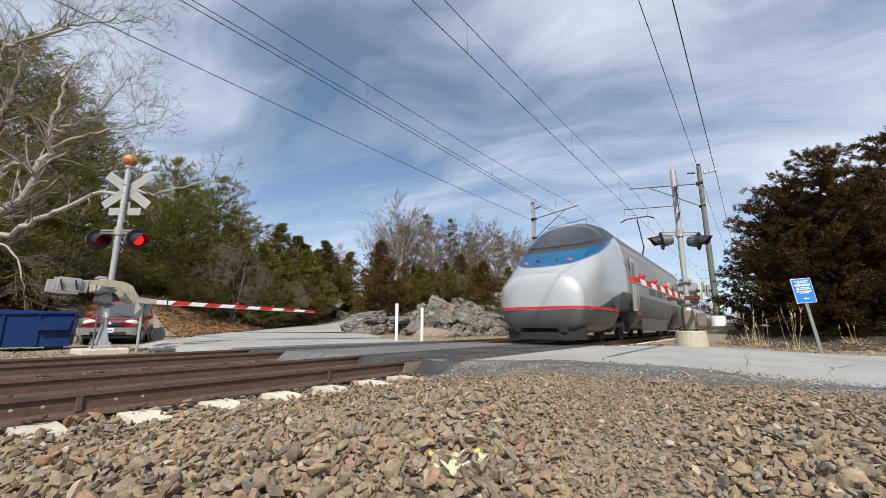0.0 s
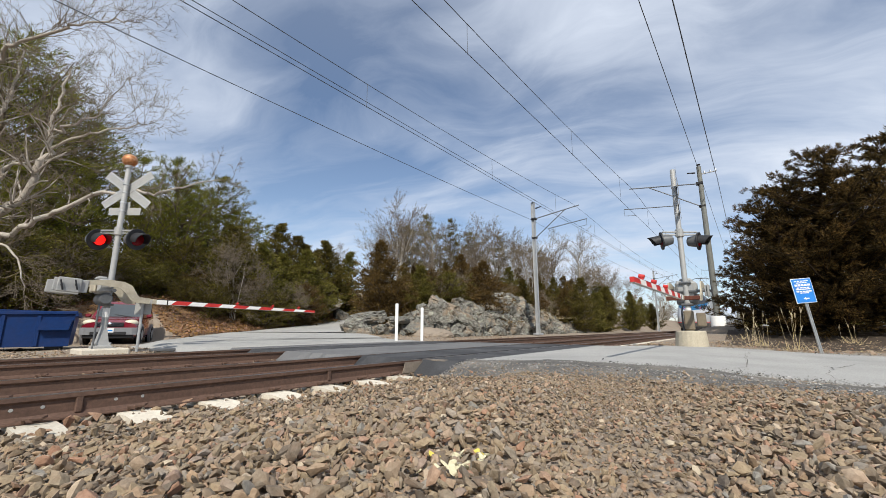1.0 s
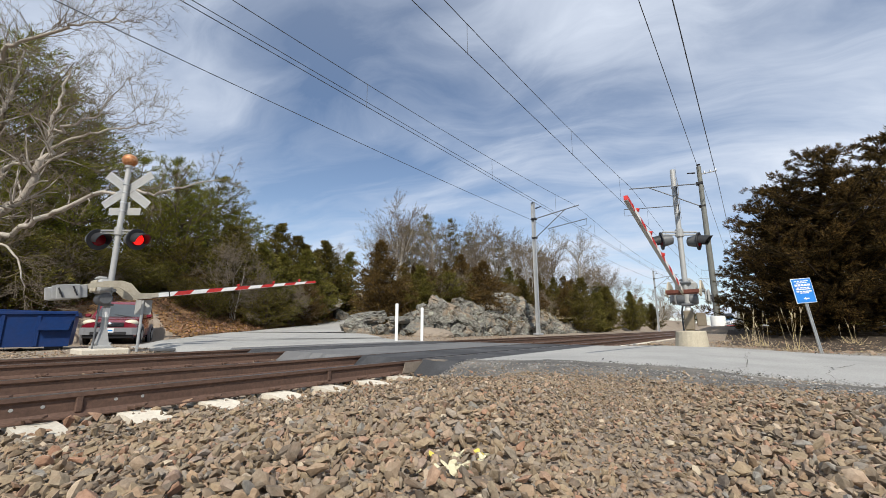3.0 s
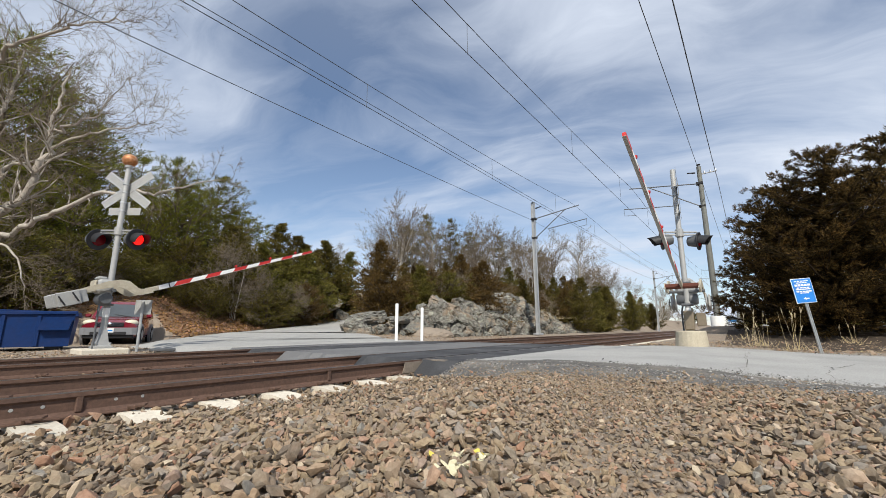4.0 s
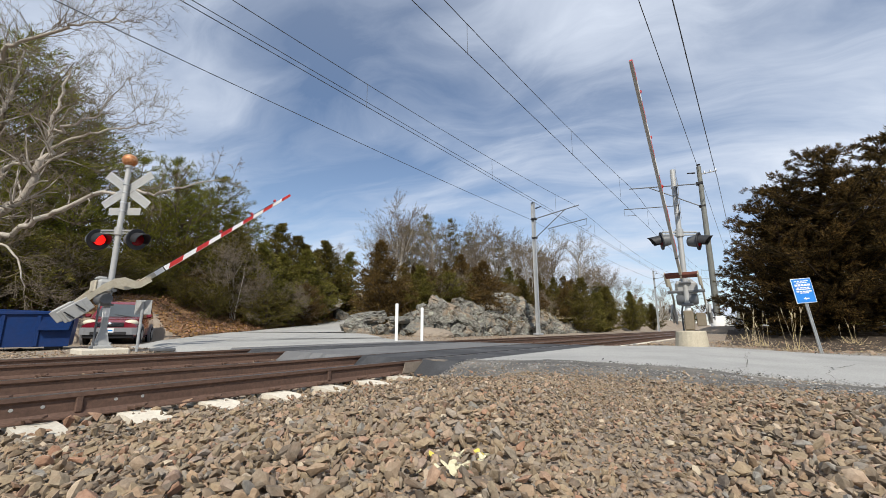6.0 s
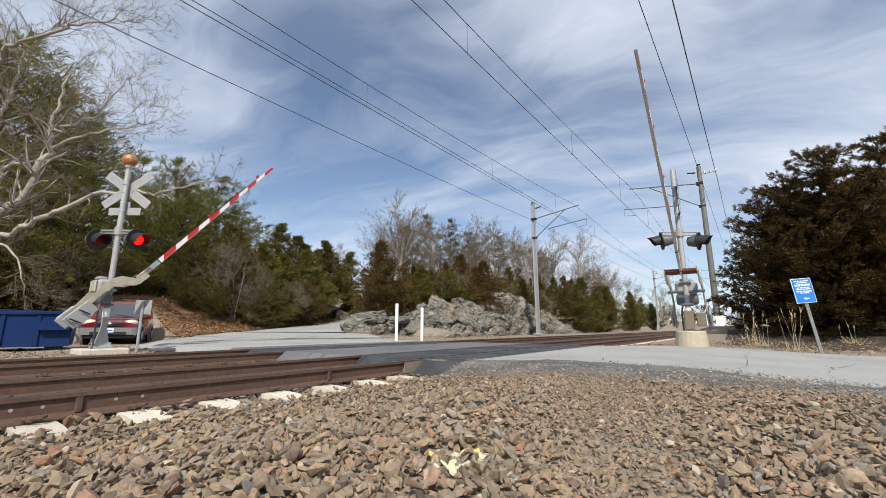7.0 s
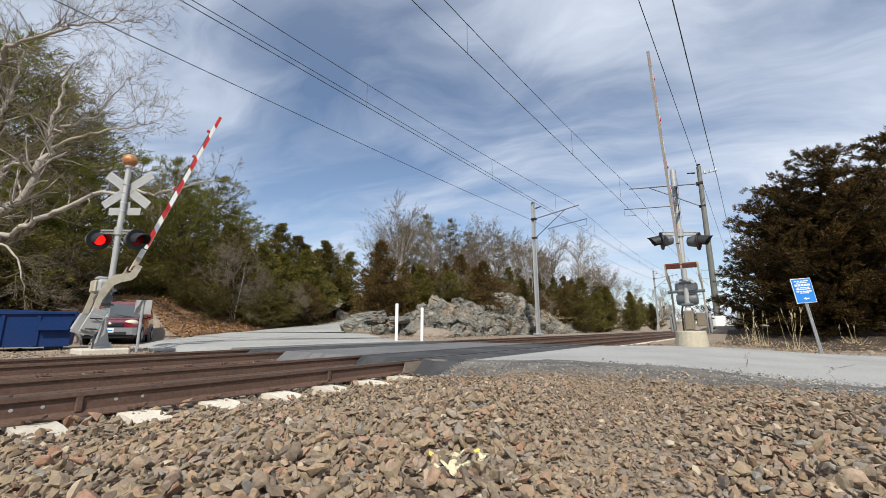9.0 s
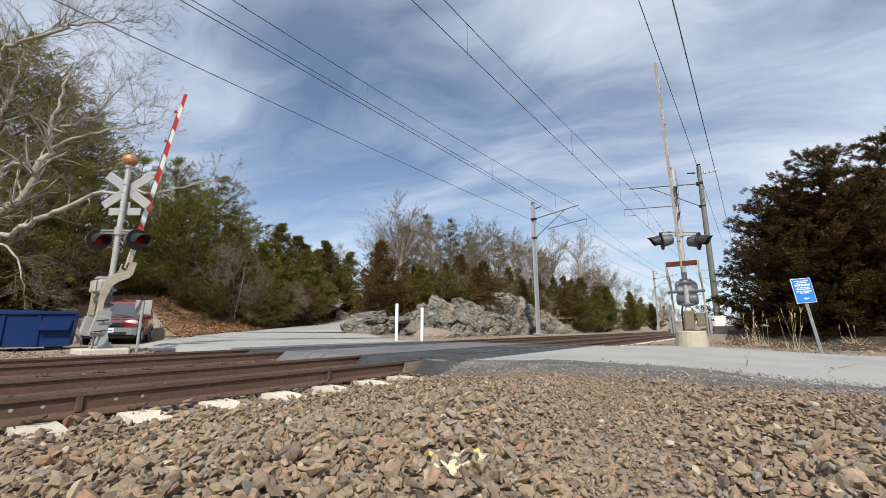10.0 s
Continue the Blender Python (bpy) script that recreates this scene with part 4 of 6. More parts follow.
def blades(rs, centres, axes, count, length, width, spread):
    """Small leaf blades round points: each a thin triangle pair standing off its twig."""
    n = len(centres) * count
    c = np.repeat(centres, count, 0)
    a = np.repeat(axes, count, 0) + rs.normal(size=(n, 3)) * spread
    a /= np.linalg.norm(a, axis=1, keepdims=True)
    s = np.cross(a, rs.normal(size=(n, 3)))
    s /= np.linalg.norm(s, axis=1, keepdims=True)
    L, w = length * rs.uniform(0.6, 1.3, (n, 1)), width * rs.uniform(0.6, 1.3, (n, 1))
    c = c + rs.normal(size=(n, 3)) * length * 0.25
    v = np.stack([c - s * w * 0.3, c + a * L * 0.5 - s * w * 0.5, c + a * L, c + a * L * 0.5 + s * w * 0.5], 1).reshape(-1, 3)
    f = np.arange(n * 4).reshape(n, 4)
    return v, f


def conifer_parts(seed, h, radius, form, whorls, per, tufts, count, length, width, bare=0.12, droop=0.0, spread=0.55, var=(0.55, 1.2), loose=0.24):
    """Trunk and limbs, and the needles' tufts, of a pine or a cedar. form: limb length by height, 0 at the foot."""
    rs = np.random.default_rng(seed)
    segs, pts, axs = [], [], []
    lean = rs.normal(size=2) * 0.03 * h
    def stem(u):
        return np.array([lean[0] * u * u, lean[1] * u * u, h * u])
    for i in range(8):
        segs.append((*stem(i / 8 - 0.03 * (i == 0)), *stem((i + 1) / 8), 0.018 * h * (1 - i / 8) + 0.01, 0.018 * h * (1 - (i + 1) / 8) + 0.008))
    for w in range(whorls):
        u = bare + (1 - bare) * ((w + rs.uniform(0, 0.7)) / whorls)
        u = min(u, 0.985)
        reach = radius * np.interp(u, *form)
        for k in range(per):
            a = rs.uniform(0, 2 * np.pi)
            L = reach * rs.uniform(*var)
            if L < 0.08:
                continue
            d = np.array([np.cos(a), np.sin(a), rs.uniform(0.05, 0.45) - droop])
            d /= np.linalg.norm(d)
            p = stem(u)
            last = p
            steps = 5
            for i in range(steps):
                d = d + np.array([0, 0, 0.10 - droop * 0.05]) + rs.normal(size=3) * 0.13
                d /= np.linalg.norm(d)
                q = last + d * L / steps
                rr = 0.035 * L * (1 - i / steps) * 0.35 + 0.006
                segs.append((*last, *q, rr + 0.004, rr))
                m = max(1, int(tufts * L / (radius * steps) * (0.6 + 0.8 * i / steps)))
                for _ in range(m):
                    t = rs.uniform()
                    side = rs.normal(size=3) * np.array([1, 1, 0.35])
                    off = L * loose * (1.15 - 0.7 * i / steps)
                    tip = last + (q - last) * t + side * off * 0.55
                    if rs.uniform() < 0.25:
                        segs.append((*(last + (q - last) * t * 0.8), *tip, 0.008, 0.004))
                    pts.append(tip)
                    ax = side * 0.5 + d + np.array([0, 0, 0.25 - droop])
                    axs.append(ax / np.linalg.norm(ax))
                last = q
    v, f = blades(rs, np.array(pts), np.array(axs), count, length, width, spread)
    return np.array(segs), v, f


M["bark"] = material("grey-brown bark", (0.12, 0.095, 0.07), 0.95, spec=0.1, vary=0.35, grain=14, big=2, bump=0.5, stain=(0.2, 0.17, 0.15))
# cedar bark coloured extra dark in place of the shade inside the crown
M["cedar_bark"] = material("cedar bark darkened for shade", (0.035, 0.024, 0.016), 0.95, spec=0.1, vary=0.35, grain=14, big=2, bump=0.5, stain=(0.06, 0.045, 0.03))
M["pale_bark"] = material("pale grey bark", (0.4, 0.365, 0.31), 0.9, spec=0.15, vary=0.3, grain=10, big=1.2, bump=0.3, stain=(0.3, 0.25, 0.21))
M["twig"] = material("grey-brown winter twigs", (0.2, 0.165, 0.12), 0.95, spec=0.1, vary=0.35, grain=6, big=0.8, bump=0.2, stain=(0.2, 0.15, 0.12))


def leaf_material(name, a, b, c):
    m = bpy.data.materials.new(name)
    m.use_nodes = True
    n = Nodes(m.node_tree)
    rnd = n.add("ShaderNodeNewGeometry").outputs["Random Per Island"]
    co = n.add("ShaderNodeTexCoord").outputs["Object"]
    big = n.noise(co, 0.8, 3.0)
    one = n.add("ShaderNodeObjectInfo").outputs["Random"]
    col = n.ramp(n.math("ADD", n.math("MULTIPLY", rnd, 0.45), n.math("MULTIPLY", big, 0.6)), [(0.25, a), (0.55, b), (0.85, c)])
    col = n.add("ShaderNodeHueSaturation", {"Color": col, "Hue": n.math("ADD", n.math("MULTIPLY", one, 0.03), 0.485), "Value": n.math("ADD", n.math("MULTIPLY", one, 0.4), 0.8)}).outputs[0]
    p = n.add("ShaderNodeBsdfPrincipled", {"Base Color": col, "Roughness": 0.7, "Specular IOR Level": 0.12})
    t = n.add("ShaderNodeBsdfTranslucent", {0: col})
    mixed = n.add("ShaderNodeMixShader", {0: 0.32, 1: p.outputs[0], 2: t.outputs[0]})
    n.tree.links.new(mixed.outputs[0], n.add("ShaderNodeOutputMaterial").inputs[0])
    return m


M["pine"] = leaf_material("pine needles", (0.06, 0.07, 0.013), (0.18, 0.185, 0.03), (0.33, 0.3, 0.06))
M["bronze"] = leaf_material("winter-bronzed juniper sprays", (0.06, 0.042, 0.014), (0.15, 0.1, 0.032), (0.25, 0.165, 0.055))
# bronze tips; the near-black end of the ramp carries the crown's inner shade
M["cedar"] = leaf_material("bronzed cedar sprays with shade in the colour", (0.009, 0.007, 0.003), (0.05, 0.034, 0.012), (0.25, 0.145, 0.046))
M["juniper"] = leaf_material("olive juniper sprays", (0.05, 0.048, 0.012), (0.14, 0.122, 0.028), (0.24, 0.19, 0.05))

PINE_FORM = ([0.0, 0.2, 0.45, 0.7, 0.9, 1.0], [0.6, 0.95, 1.0, 0.75, 0.4, 0.12])
CEDAR_FORM = ([0.0, 0.1, 0.3, 0.6, 0.85, 1.0], [0.75, 1.0, 0.95, 0.65, 0.3, 0.06])


def tree_thing(name, label, group, trunk_mesh, crown_mesh):
    t = thing(name, pose(0, 0, 0), label, "tree", group)
    part("trunk", trunk_mesh, None, t)
    if crown_mesh:
        part("crown", crown_mesh, None, t)
    return t


def put(proto, used, m):
    """The first call places the tree itself, later ones a copy."""
    if not used:
        proto.matrix_basis = m
        used.append(proto)
        return proto
    c = copy_thing(proto, pose(0, 0, 0))
    c.matrix_basis = m
    used.append(c)
    return c


def grove(protos, spots, seed, wide=1.0, sink=0.1, lift=1.0, push=1.0):
    """Trees at spots of x, y and top height; each proto is (thing, height)."""
    r = random.Random(seed)
    uses = [[] for _ in protos]
    for k, (x, y, top) in enumerate(spots):
        if x < -19.5 and y < 24:
            x, y, top = x * push, y * push, 0.5 + (top - 0.5) * push
        i = k % len(protos)
        p, h = protos[i]
        z = float(ground_z(x, y)) - sink
        s = (top - z) * lift / h
        m = Matrix.Translation((x, y, z)) @ Matrix.Rotation(r.uniform(0, 6.28), 4, "Z") @ Matrix.Diagonal((s * wide * r.uniform(0.9, 1.1), s * wide * r.uniform(0.9, 1.1), s, 1))
        put(p, uses[i], m)


def pine_proto(seed, h, radius, label, mat="pine", form=PINE_FORM, **kw):
    a = dict(whorls=22, per=5, tufts=22, count=14, length=0.3, width=0.032, bare=0.1)
    a.update(kw)
    segs, v, f = conifer_parts(seed, h, radius, form, **a)
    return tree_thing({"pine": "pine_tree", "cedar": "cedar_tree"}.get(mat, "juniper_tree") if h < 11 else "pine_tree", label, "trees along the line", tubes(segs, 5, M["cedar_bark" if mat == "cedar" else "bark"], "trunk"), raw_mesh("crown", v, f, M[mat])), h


PINES = [pine_proto(11, 12.0, 3.9, "tall green pine with open ragged crown"), pine_proto(12, 12.0, 3.5, "tall green pine with open ragged crown", whorls=19), pine_proto(13, 9.0, 3.6, "broad bright green pine above the bank", whorls=20, bare=0.03)]
grove(PINES[:2], [(-28.83, 1.43, 15.6), (-29.63, 3.26, 14.6), (-30.21, 5.55, 13.0), (-30.74, 7.9, 11.6), (-33.5, 0.2, 17.0), (-34, 4.5, 15.5), (-27.5, 4.6, 9.0), (-26.5, 2.6, 8.0)], 1, 1.1, push=1.17)
grove(PINES[2:], [(-26.71, 9.35, 10.2), (-27.2, 11.5, 9.9), (-26.2, 7.6, 8.0), (-28.0, 13.3, 8.6), (-31, 10.6, 10.5)], 2, 1.1, push=1.17)
FAR_PINES = [pine_proto(14, 12.0, 3.6, "tall open olive pine behind the rocks", "juniper", whorls=20, per=5, tufts=18, count=10, length=0.34, width=0.05)]
grove(FAR_PINES, [(-26.9, 32.3, 12.3), (-25.3, 34.8, 12.1), (-25.0, 38.8, 11.4), (-24.6, 44.1, 11.8), (-29.7, 32.7, 11.6), (-22.3, 50.8, 11.1)], 4, 0.9)
JUNIPER_SHAPE = dict(whorls=26, per=6, tufts=20, count=9, length=0.22, width=0.045, bare=0.02)
LOW_SHAPE = dict(whorls=16, per=7, tufts=20, count=9, length=0.2, width=0.04, bare=0.0)
JUNIPERS = [pine_proto(21, 6.0, 1.9, "dense olive juniper with a pointed top", "juniper", CEDAR_FORM, **JUNIPER_SHAPE), pine_proto(22, 6.0, 1.5, "dense olive juniper with a pointed top", "juniper", CEDAR_FORM, **JUNIPER_SHAPE), pine_proto(23, 4.0, 2.2, "low bushy olive juniper", "juniper", PINE_FORM, **LOW_SHAPE)]
BRONZES = [pine_proto(24, 6.0, 1.9, "dense russet juniper bronzed by winter", "bronze", CEDAR_FORM, **JUNIPER_SHAPE), pine_proto(25, 4.0, 2.0, "low russet juniper bush", "bronze", PINE_FORM, **LOW_SHAPE)]
# olive ones: up the bank, at the head of the lane, on and past the rocks
grove(JUNIPERS[:2], [(-28.5, 14.8, 9.0), (-29.2, 16.9, 8.6), (-28.9, 18.3, 7.8), (-28.8, 19.6, 7.1), (-25.6, 13.8, 6.0), (-26.0, 16.0, 5.6), (-26.6, 12.8, 7.1), (-29.8, 22.6, 8.1), (-27.2, 18.6, 6.5), (-31.8, 26.1, 7.9), (-33.5, 24.0, 8.0), (-18.1, 21.6, 4.8), (-13.9, 41.6, 5.5), (-13.9, 51.5, 5.3), (-14.2, 65.7, 5.1), (-14.0, 47.4, 4.4), (-15.4, 89.0, 5.0), (-17.0, 39.8, 5.2), (-16.0, 33.1, 4.6), (-21.5, 33.0, 6.4), (-19.8, 37.5, 6.6), (-18.0, 45.0, 6.2), (-16.5, 56.0, 6.5), (-15.6, 73.0, 6.4)], 3, 1.35)
grove(BRONZES[:1], [(-20.4, 19.9, 6.4), (-23.4, 22.0, 5.4), (-19.1, 28.2, 6.6), (-15.4, 25.4, 5.2), (-21.4, 29.0, 6.2), (-23.1, 25.4, 5.8), (-15.4, 41.5, 4.4), (-17.2, 27.4, 5.2), (-26.0, 29.5, 6.6), (-22.4, 36.4, 7.0), (-20.8, 42.4, 7.2), (-18.0, 52.0, 6.6), (-18.5, 42.0, 6.6), (-17.5, 48.0, 6.6), (-16.8, 61.0, 6.6)], 6, 1.3)
grove(BRONZES[1:], [(-18.9, 23.6, 4.6), (-19.5, 20.6, 3.7), (-16.9, 30.6, 4.2), (-16.2, 36.0, 3.6), (-24.9, 13.2, 3.5), (-24.8, 16.9, 3.4), (-26.8, 10.6, 3.9), (-20.6, 24.6, 4.6), (-22.2, 27.6, 4.8), (-17.2, 34.0, 4.2), (-24.6, 30.6, 5.0), (-19.4, 32.6, 4.8)], 8, 1.25)
grove(JUNIPERS[2:], [(-25.2, 2.6, 4.6), (-25.8, 4.6, 4.8), (-25.0, 0.4, 4.8), (-26.4, 6.2, 4.4), (-25.6, 9.6, 3.2), (-24.9, 10.8, 2.9), (-23.9, 13.6, 2.6), (-24.6, 14.2, 2.8), (-25.4, 17.4, 3.0), (-27.2, 8.2, 3.6), (-27.6, 9.3, 4.3), (-25.9, 11.9, 3.8), (-24.8, 14.8, 3.5), (-30.0, 8.7, 5.4), (-29.1, 10.6, 6.0), (-28.4, 12.5, 5.8), (-28.6, 6.4, 4.8), (-29.6, 4.2, 5.2), (-27.6, 4.4, 3.8), (-26.9, 7.8, 4.0), (-31.0, 2.0, 5.6), (-28.5, 1.4, 4.4), (-29.5, -1.2, 4.8), (-32.5, 6.0, 6.0), (-31.5, 12.5, 6.4), (-30.5, 14.6, 6.0), (-26.4, 18.8, 3.9), (-31.4, 21.0, 5.4), (-17.8, 31.2, 4.5), (-17.6, 24.2, 4.4), (-23.6, 33.0, 5.6), (-21.6, 38.6, 5.6), (-18.4, 48.0, 5.0), (-17.4, 61.0, 5.2), (12, 24, 3.2), (15, 28, 3.6), (10, 30, 3.6), (6, 30, 3.4), (19, 26, 3.6), (24, 31, 4.2), (2.5, 36, 3.2), (13.5, 21, 2.8)], 5, 1.25)


def bare_proto(seed, h, r, mat, label, **kw):
    """A leafless tree: thick wood in its bark colour, thin twigs as a part of their own."""
    segs = bare_tree_parts(seed, h, r, **kw)
    thick = segs[:, 6] > (0.013 if h > 6 else 0.011)
    t = tree_thing("bare_tree", label, "leafless trees", tubes(segs[thick], 5, M[mat], "trunk"), None)
    part("twig_crown", tubes(segs[~thick], 3, M["twig"], "twig_crown"), None, t, "fine grey-brown twigs")
    return t, h


BARES = [bare_proto(31, 9.0, 0.15, "pale_bark", "leafless pale-barked tree with a wide fan of twigs", kids=(14, 7, 5, 4), crook=0.15, angle=(0.4, 0.8), up=0.06), bare_proto(32, 9.0, 0.12, "pale_bark", "leafless pale tree with two stems", kids=(9, 7, 5, 4), stems=2, crook=0.15, angle=(0.4, 0.8), up=0.06), bare_proto(33, 9.0, 0.14, "bark", "leafless grey-brown tree with fine twigs", kids=(14, 7, 5, 4), crook=0.17, angle=(0.45, 0.85), up=0.05)]
grove(BARES, [(-24.3, 23.6, 11.7), (-23.7, 25.2, 12.5), (-23.7, 27.2, 11.8), (-24.3, 31.8, 12.4), (-24.9, 36.3, 11.7), (-23.1, 37.7, 13.5), (-22.3, 40.8, 13.5), (-21.8, 43.7, 12.6), (-18.5, 48.7, 13.6), (-18.2, 52.6, 13.4), (-18.3, 61.3, 11.0), (-17.4, 69.5, 11.4), (-17.6, 81.8, 10.2), (-34.1, 26.9, 9.7), (-20.8, 25.7, 8.9), (-21.3, 21.8, 8.2), (-18.9, 40.9, 9.8), (-19.5, 32.9, 9.6), (-16.8, 52.4, 8.5), (-26.6, 27.6, 10.6), (-21.6, 34.8, 10.6), (-19.6, 44.4, 11.2), (-17.2, 57.0, 9.6), (-29.5, 16.5, 8.2), (-27.0, 14.2, 7.0), (-16.6, 65.0, 9.4), (-22.4, 30.4, 9.8), (-20.2, 38.6, 10.4), (-18.6, 44.0, 9.8), (-19.2, 49.5, 10.2), (-17.8, 55.0, 9.4)], 7, 1.05, 0.1)
SCRUBS = [bare_proto(41, 4.0, 0.028, "pale_bark", "tangled pale leafless scrub on the bank", kids=(7, 5, 4, 3), stems=4, crook=0.3, angle=(0.5, 1.1), up=0.04), bare_proto(42, 4.0, 0.03, "bark", "tangled brown leafless scrub", kids=(8, 6, 5, 3), stems=5, crook=0.3, angle=(0.5, 1.1), up=0.04)]
grove(SCRUBS, [(-25.2, 12.4, 6.4), (-24.6, 12.9, 4.2), (-24.6, 3.4, 4.8), (-24.4, 15.8, 3.8), (-25, 1.4, 5.0), (-18.8, 23.5, 5.1), (-18.2, 26.5, 5.2), (-17.5, 29.5, 5.0), (-17, 33.0, 5.0), (-16.6, 37.5, 4.4), (-16, 42, 4.0), (-15.6, 46, 3.8), (-20.5, 25, 5.4), (-22.2, 0.2, 4.0), (-21.5, -1.0, 4.2), (-24.6, 5.6, 3.6), (-15.2, 36.4, 2.6)], 9, 1.0, 0.05)


# the large leafless tree over the dumpster
def guided_limb(rs, points, r0, r1, segs, twig, every):
    """A limb through a few bends, thinning from r0 to r1, with twigs along its outer part."""
    pts = np.array(points, dtype=float)
    n = len(pts)
    t = np.linspace(0, n - 1, (n - 1) * 4 + 1)
    fine = np.stack([np.interp(t, np.arange(n), pts[:, k]) for k in range(3)], 1)
    fine[1:-1] = (fine[:-2] + 2 * fine[1:-1] + fine[2:]) / 4 + rs.normal(size=(len(fine) - 2, 3)) * 0.06
    rad = np.linspace(r0, r1, len(fine))
    for a, b, ra, rb in zip(fine, fine[1:], rad, rad[1:]):
        segs.append((*a, *b, ra, rb))
    for i in range(int(len(fine) * 0.2), len(fine)):
        d = fine[min(i + 1, len(fine) - 1)] - fine[i - 1]
        d /= np.linalg.norm(d)
        for _ in range(every):
            side = rs.normal(size=3) + np.array([0, 0, 0.25])
            side -= d * side.dot(d)
            nd = d * 0.7 + side / np.linalg.norm(side) * rs.uniform(0.4, 1.0)
            grow(rs, fine[i], nd / np.linalg.norm(nd), twig * rs.uniform(0.5, 1.2), max(0.008, rad[i] * 0.35), 2, segs, 0.05, 0.22, (0, 0, 5, 4), 0.62, (0.4, 0.9))


def large_tree():
    rs = np.random.default_rng(58)
    foot = Vector((-23.4, 1.1, float(ground_z(-23.4, 1.1))))
    segs = []
    guided_limb(rs, [(0, 0, -0.4), (-0.2, -0.1, 3.0), (0.1, 0.2, 4.4), (1.1, 0.9, 5.0), (1.7, 1.3, 6.5), (1.9, 1.5, 7.5), (1.6, 1.4, 8.5), (1.4, 1.6, 10.2), (1.3, 1.7, 11.3)], 0.2, 0.03, segs, 2.0, 2)
    guided_limb(rs, [(-0.2, -0.1, 2.9), (1.4, 0.6, 3.5), (2.7, 1.2, 4.1), (4.0, 1.8, 4.6), (5.5, 2.4, 5.0), (6.9, 3.0, 5.0), (7.8, 3.4, 4.8), (8.9, 3.9, 5.0), (10.5, 4.7, 5.1)], 0.12, 0.014, segs, 1.0, 1)
    guided_limb(rs, [(-0.2, -0.1, 3.3), (-0.2, 0.4, 6.0), (-0.1, 0.6, 6.8), (0.2, 1.2, 7.2), (1.2, 2.2, 7.6)], 0.11, 0.03, segs, 1.8, 2)
    guided_limb(rs, [(-0.2, -0.1, 2.9), (-2.0, -0.2, 7.1), (-1.9, 0.1, 9.1), (-1.8, 0.3, 10.0), (-1.9, 0.4, 11.1), (-2.1, 0.5, 13.0)], 0.15, 0.03, segs, 2.0, 2)
    guided_limb(rs, [(-2.0, -0.2, 7.1), (-2.4, -0.5, 10.5), (-1.4, -0.3, 12.0), (-0.1, 0.2, 12.4), (1.4, 1.1, 12.7), (2.3, 1.5, 12.9), (3.8, 2.4, 12.9), (4.9, 3.0, 12.6)], 0.12, 0.012, segs, 1.7, 2)
    guided_limb(rs, [(1.8, 1.4, 8.1), (2.6, 1.8, 8.3), (3.8, 2.4, 8.7), (4.7, 2.9, 10.1)], 0.06, 0.012, segs, 1.7, 2)
    guided_limb(rs, [(1.9, 1.5, 7.4), (3.1, 2.1, 7.8), (4.4, 2.9, 8.1), (5.8, 3.7, 8.2)], 0.06, 0.012, segs, 1.6, 2)
    guided_limb(rs, [(1.4, 0.6, 3.5), (2.5, 1.2, 2.8), (3.1, 1.4, 1.5)], 0.05, 0.012, segs, 1.5, 3)
    segs = np.array(segs)
    thick = segs[:, 6] > 0.02
    t = tree_thing("bare_tree", "large pale leafless tree with long crooked limbs", "leafless trees", tubes(segs[thick], 6, M["pale_bark"], "trunk"), None)
    part("twig_crown", tubes(segs[~thick], 3, M["twig"], "twig_crown"), None, t, "fine grey-brown twigs")
    t.matrix_basis = Matrix.Translation(foot)


large_tree()

# cedars beside the road, their deep inner shade put into dark spray and bark colours
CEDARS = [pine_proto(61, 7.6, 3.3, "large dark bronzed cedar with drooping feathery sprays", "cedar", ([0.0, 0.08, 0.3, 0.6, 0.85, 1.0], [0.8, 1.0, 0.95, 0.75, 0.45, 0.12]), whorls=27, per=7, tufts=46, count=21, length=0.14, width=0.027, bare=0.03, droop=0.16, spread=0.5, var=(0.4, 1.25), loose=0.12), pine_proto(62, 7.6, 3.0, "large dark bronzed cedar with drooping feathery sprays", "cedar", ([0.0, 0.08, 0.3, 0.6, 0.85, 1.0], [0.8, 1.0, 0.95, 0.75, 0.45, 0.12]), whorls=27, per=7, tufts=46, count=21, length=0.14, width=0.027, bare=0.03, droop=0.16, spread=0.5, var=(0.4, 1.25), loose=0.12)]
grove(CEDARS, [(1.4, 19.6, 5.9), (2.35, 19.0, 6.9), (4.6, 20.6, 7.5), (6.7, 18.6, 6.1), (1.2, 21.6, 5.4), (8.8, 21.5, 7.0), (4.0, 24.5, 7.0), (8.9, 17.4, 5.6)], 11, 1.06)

# low woods far along the line
far_rs = random.Random(77)
grove([JUNIPERS[0], BARES[0]], [(far_rs.uniform(-40, -14), far_rs.uniform(72, 190), far_rs.uniform(5.5, 9)) for _ in range(36)] + [(far_rs.uniform(2, 34), far_rs.uniform(60, 190), far_rs.uniform(5, 8)) for _ in range(20)] + [(far_rs.uniform(-13, 4), far_rs.uniform(330, 420), far_rs.uniform(9, 14)) for _ in range(14)], 13, 1.2)

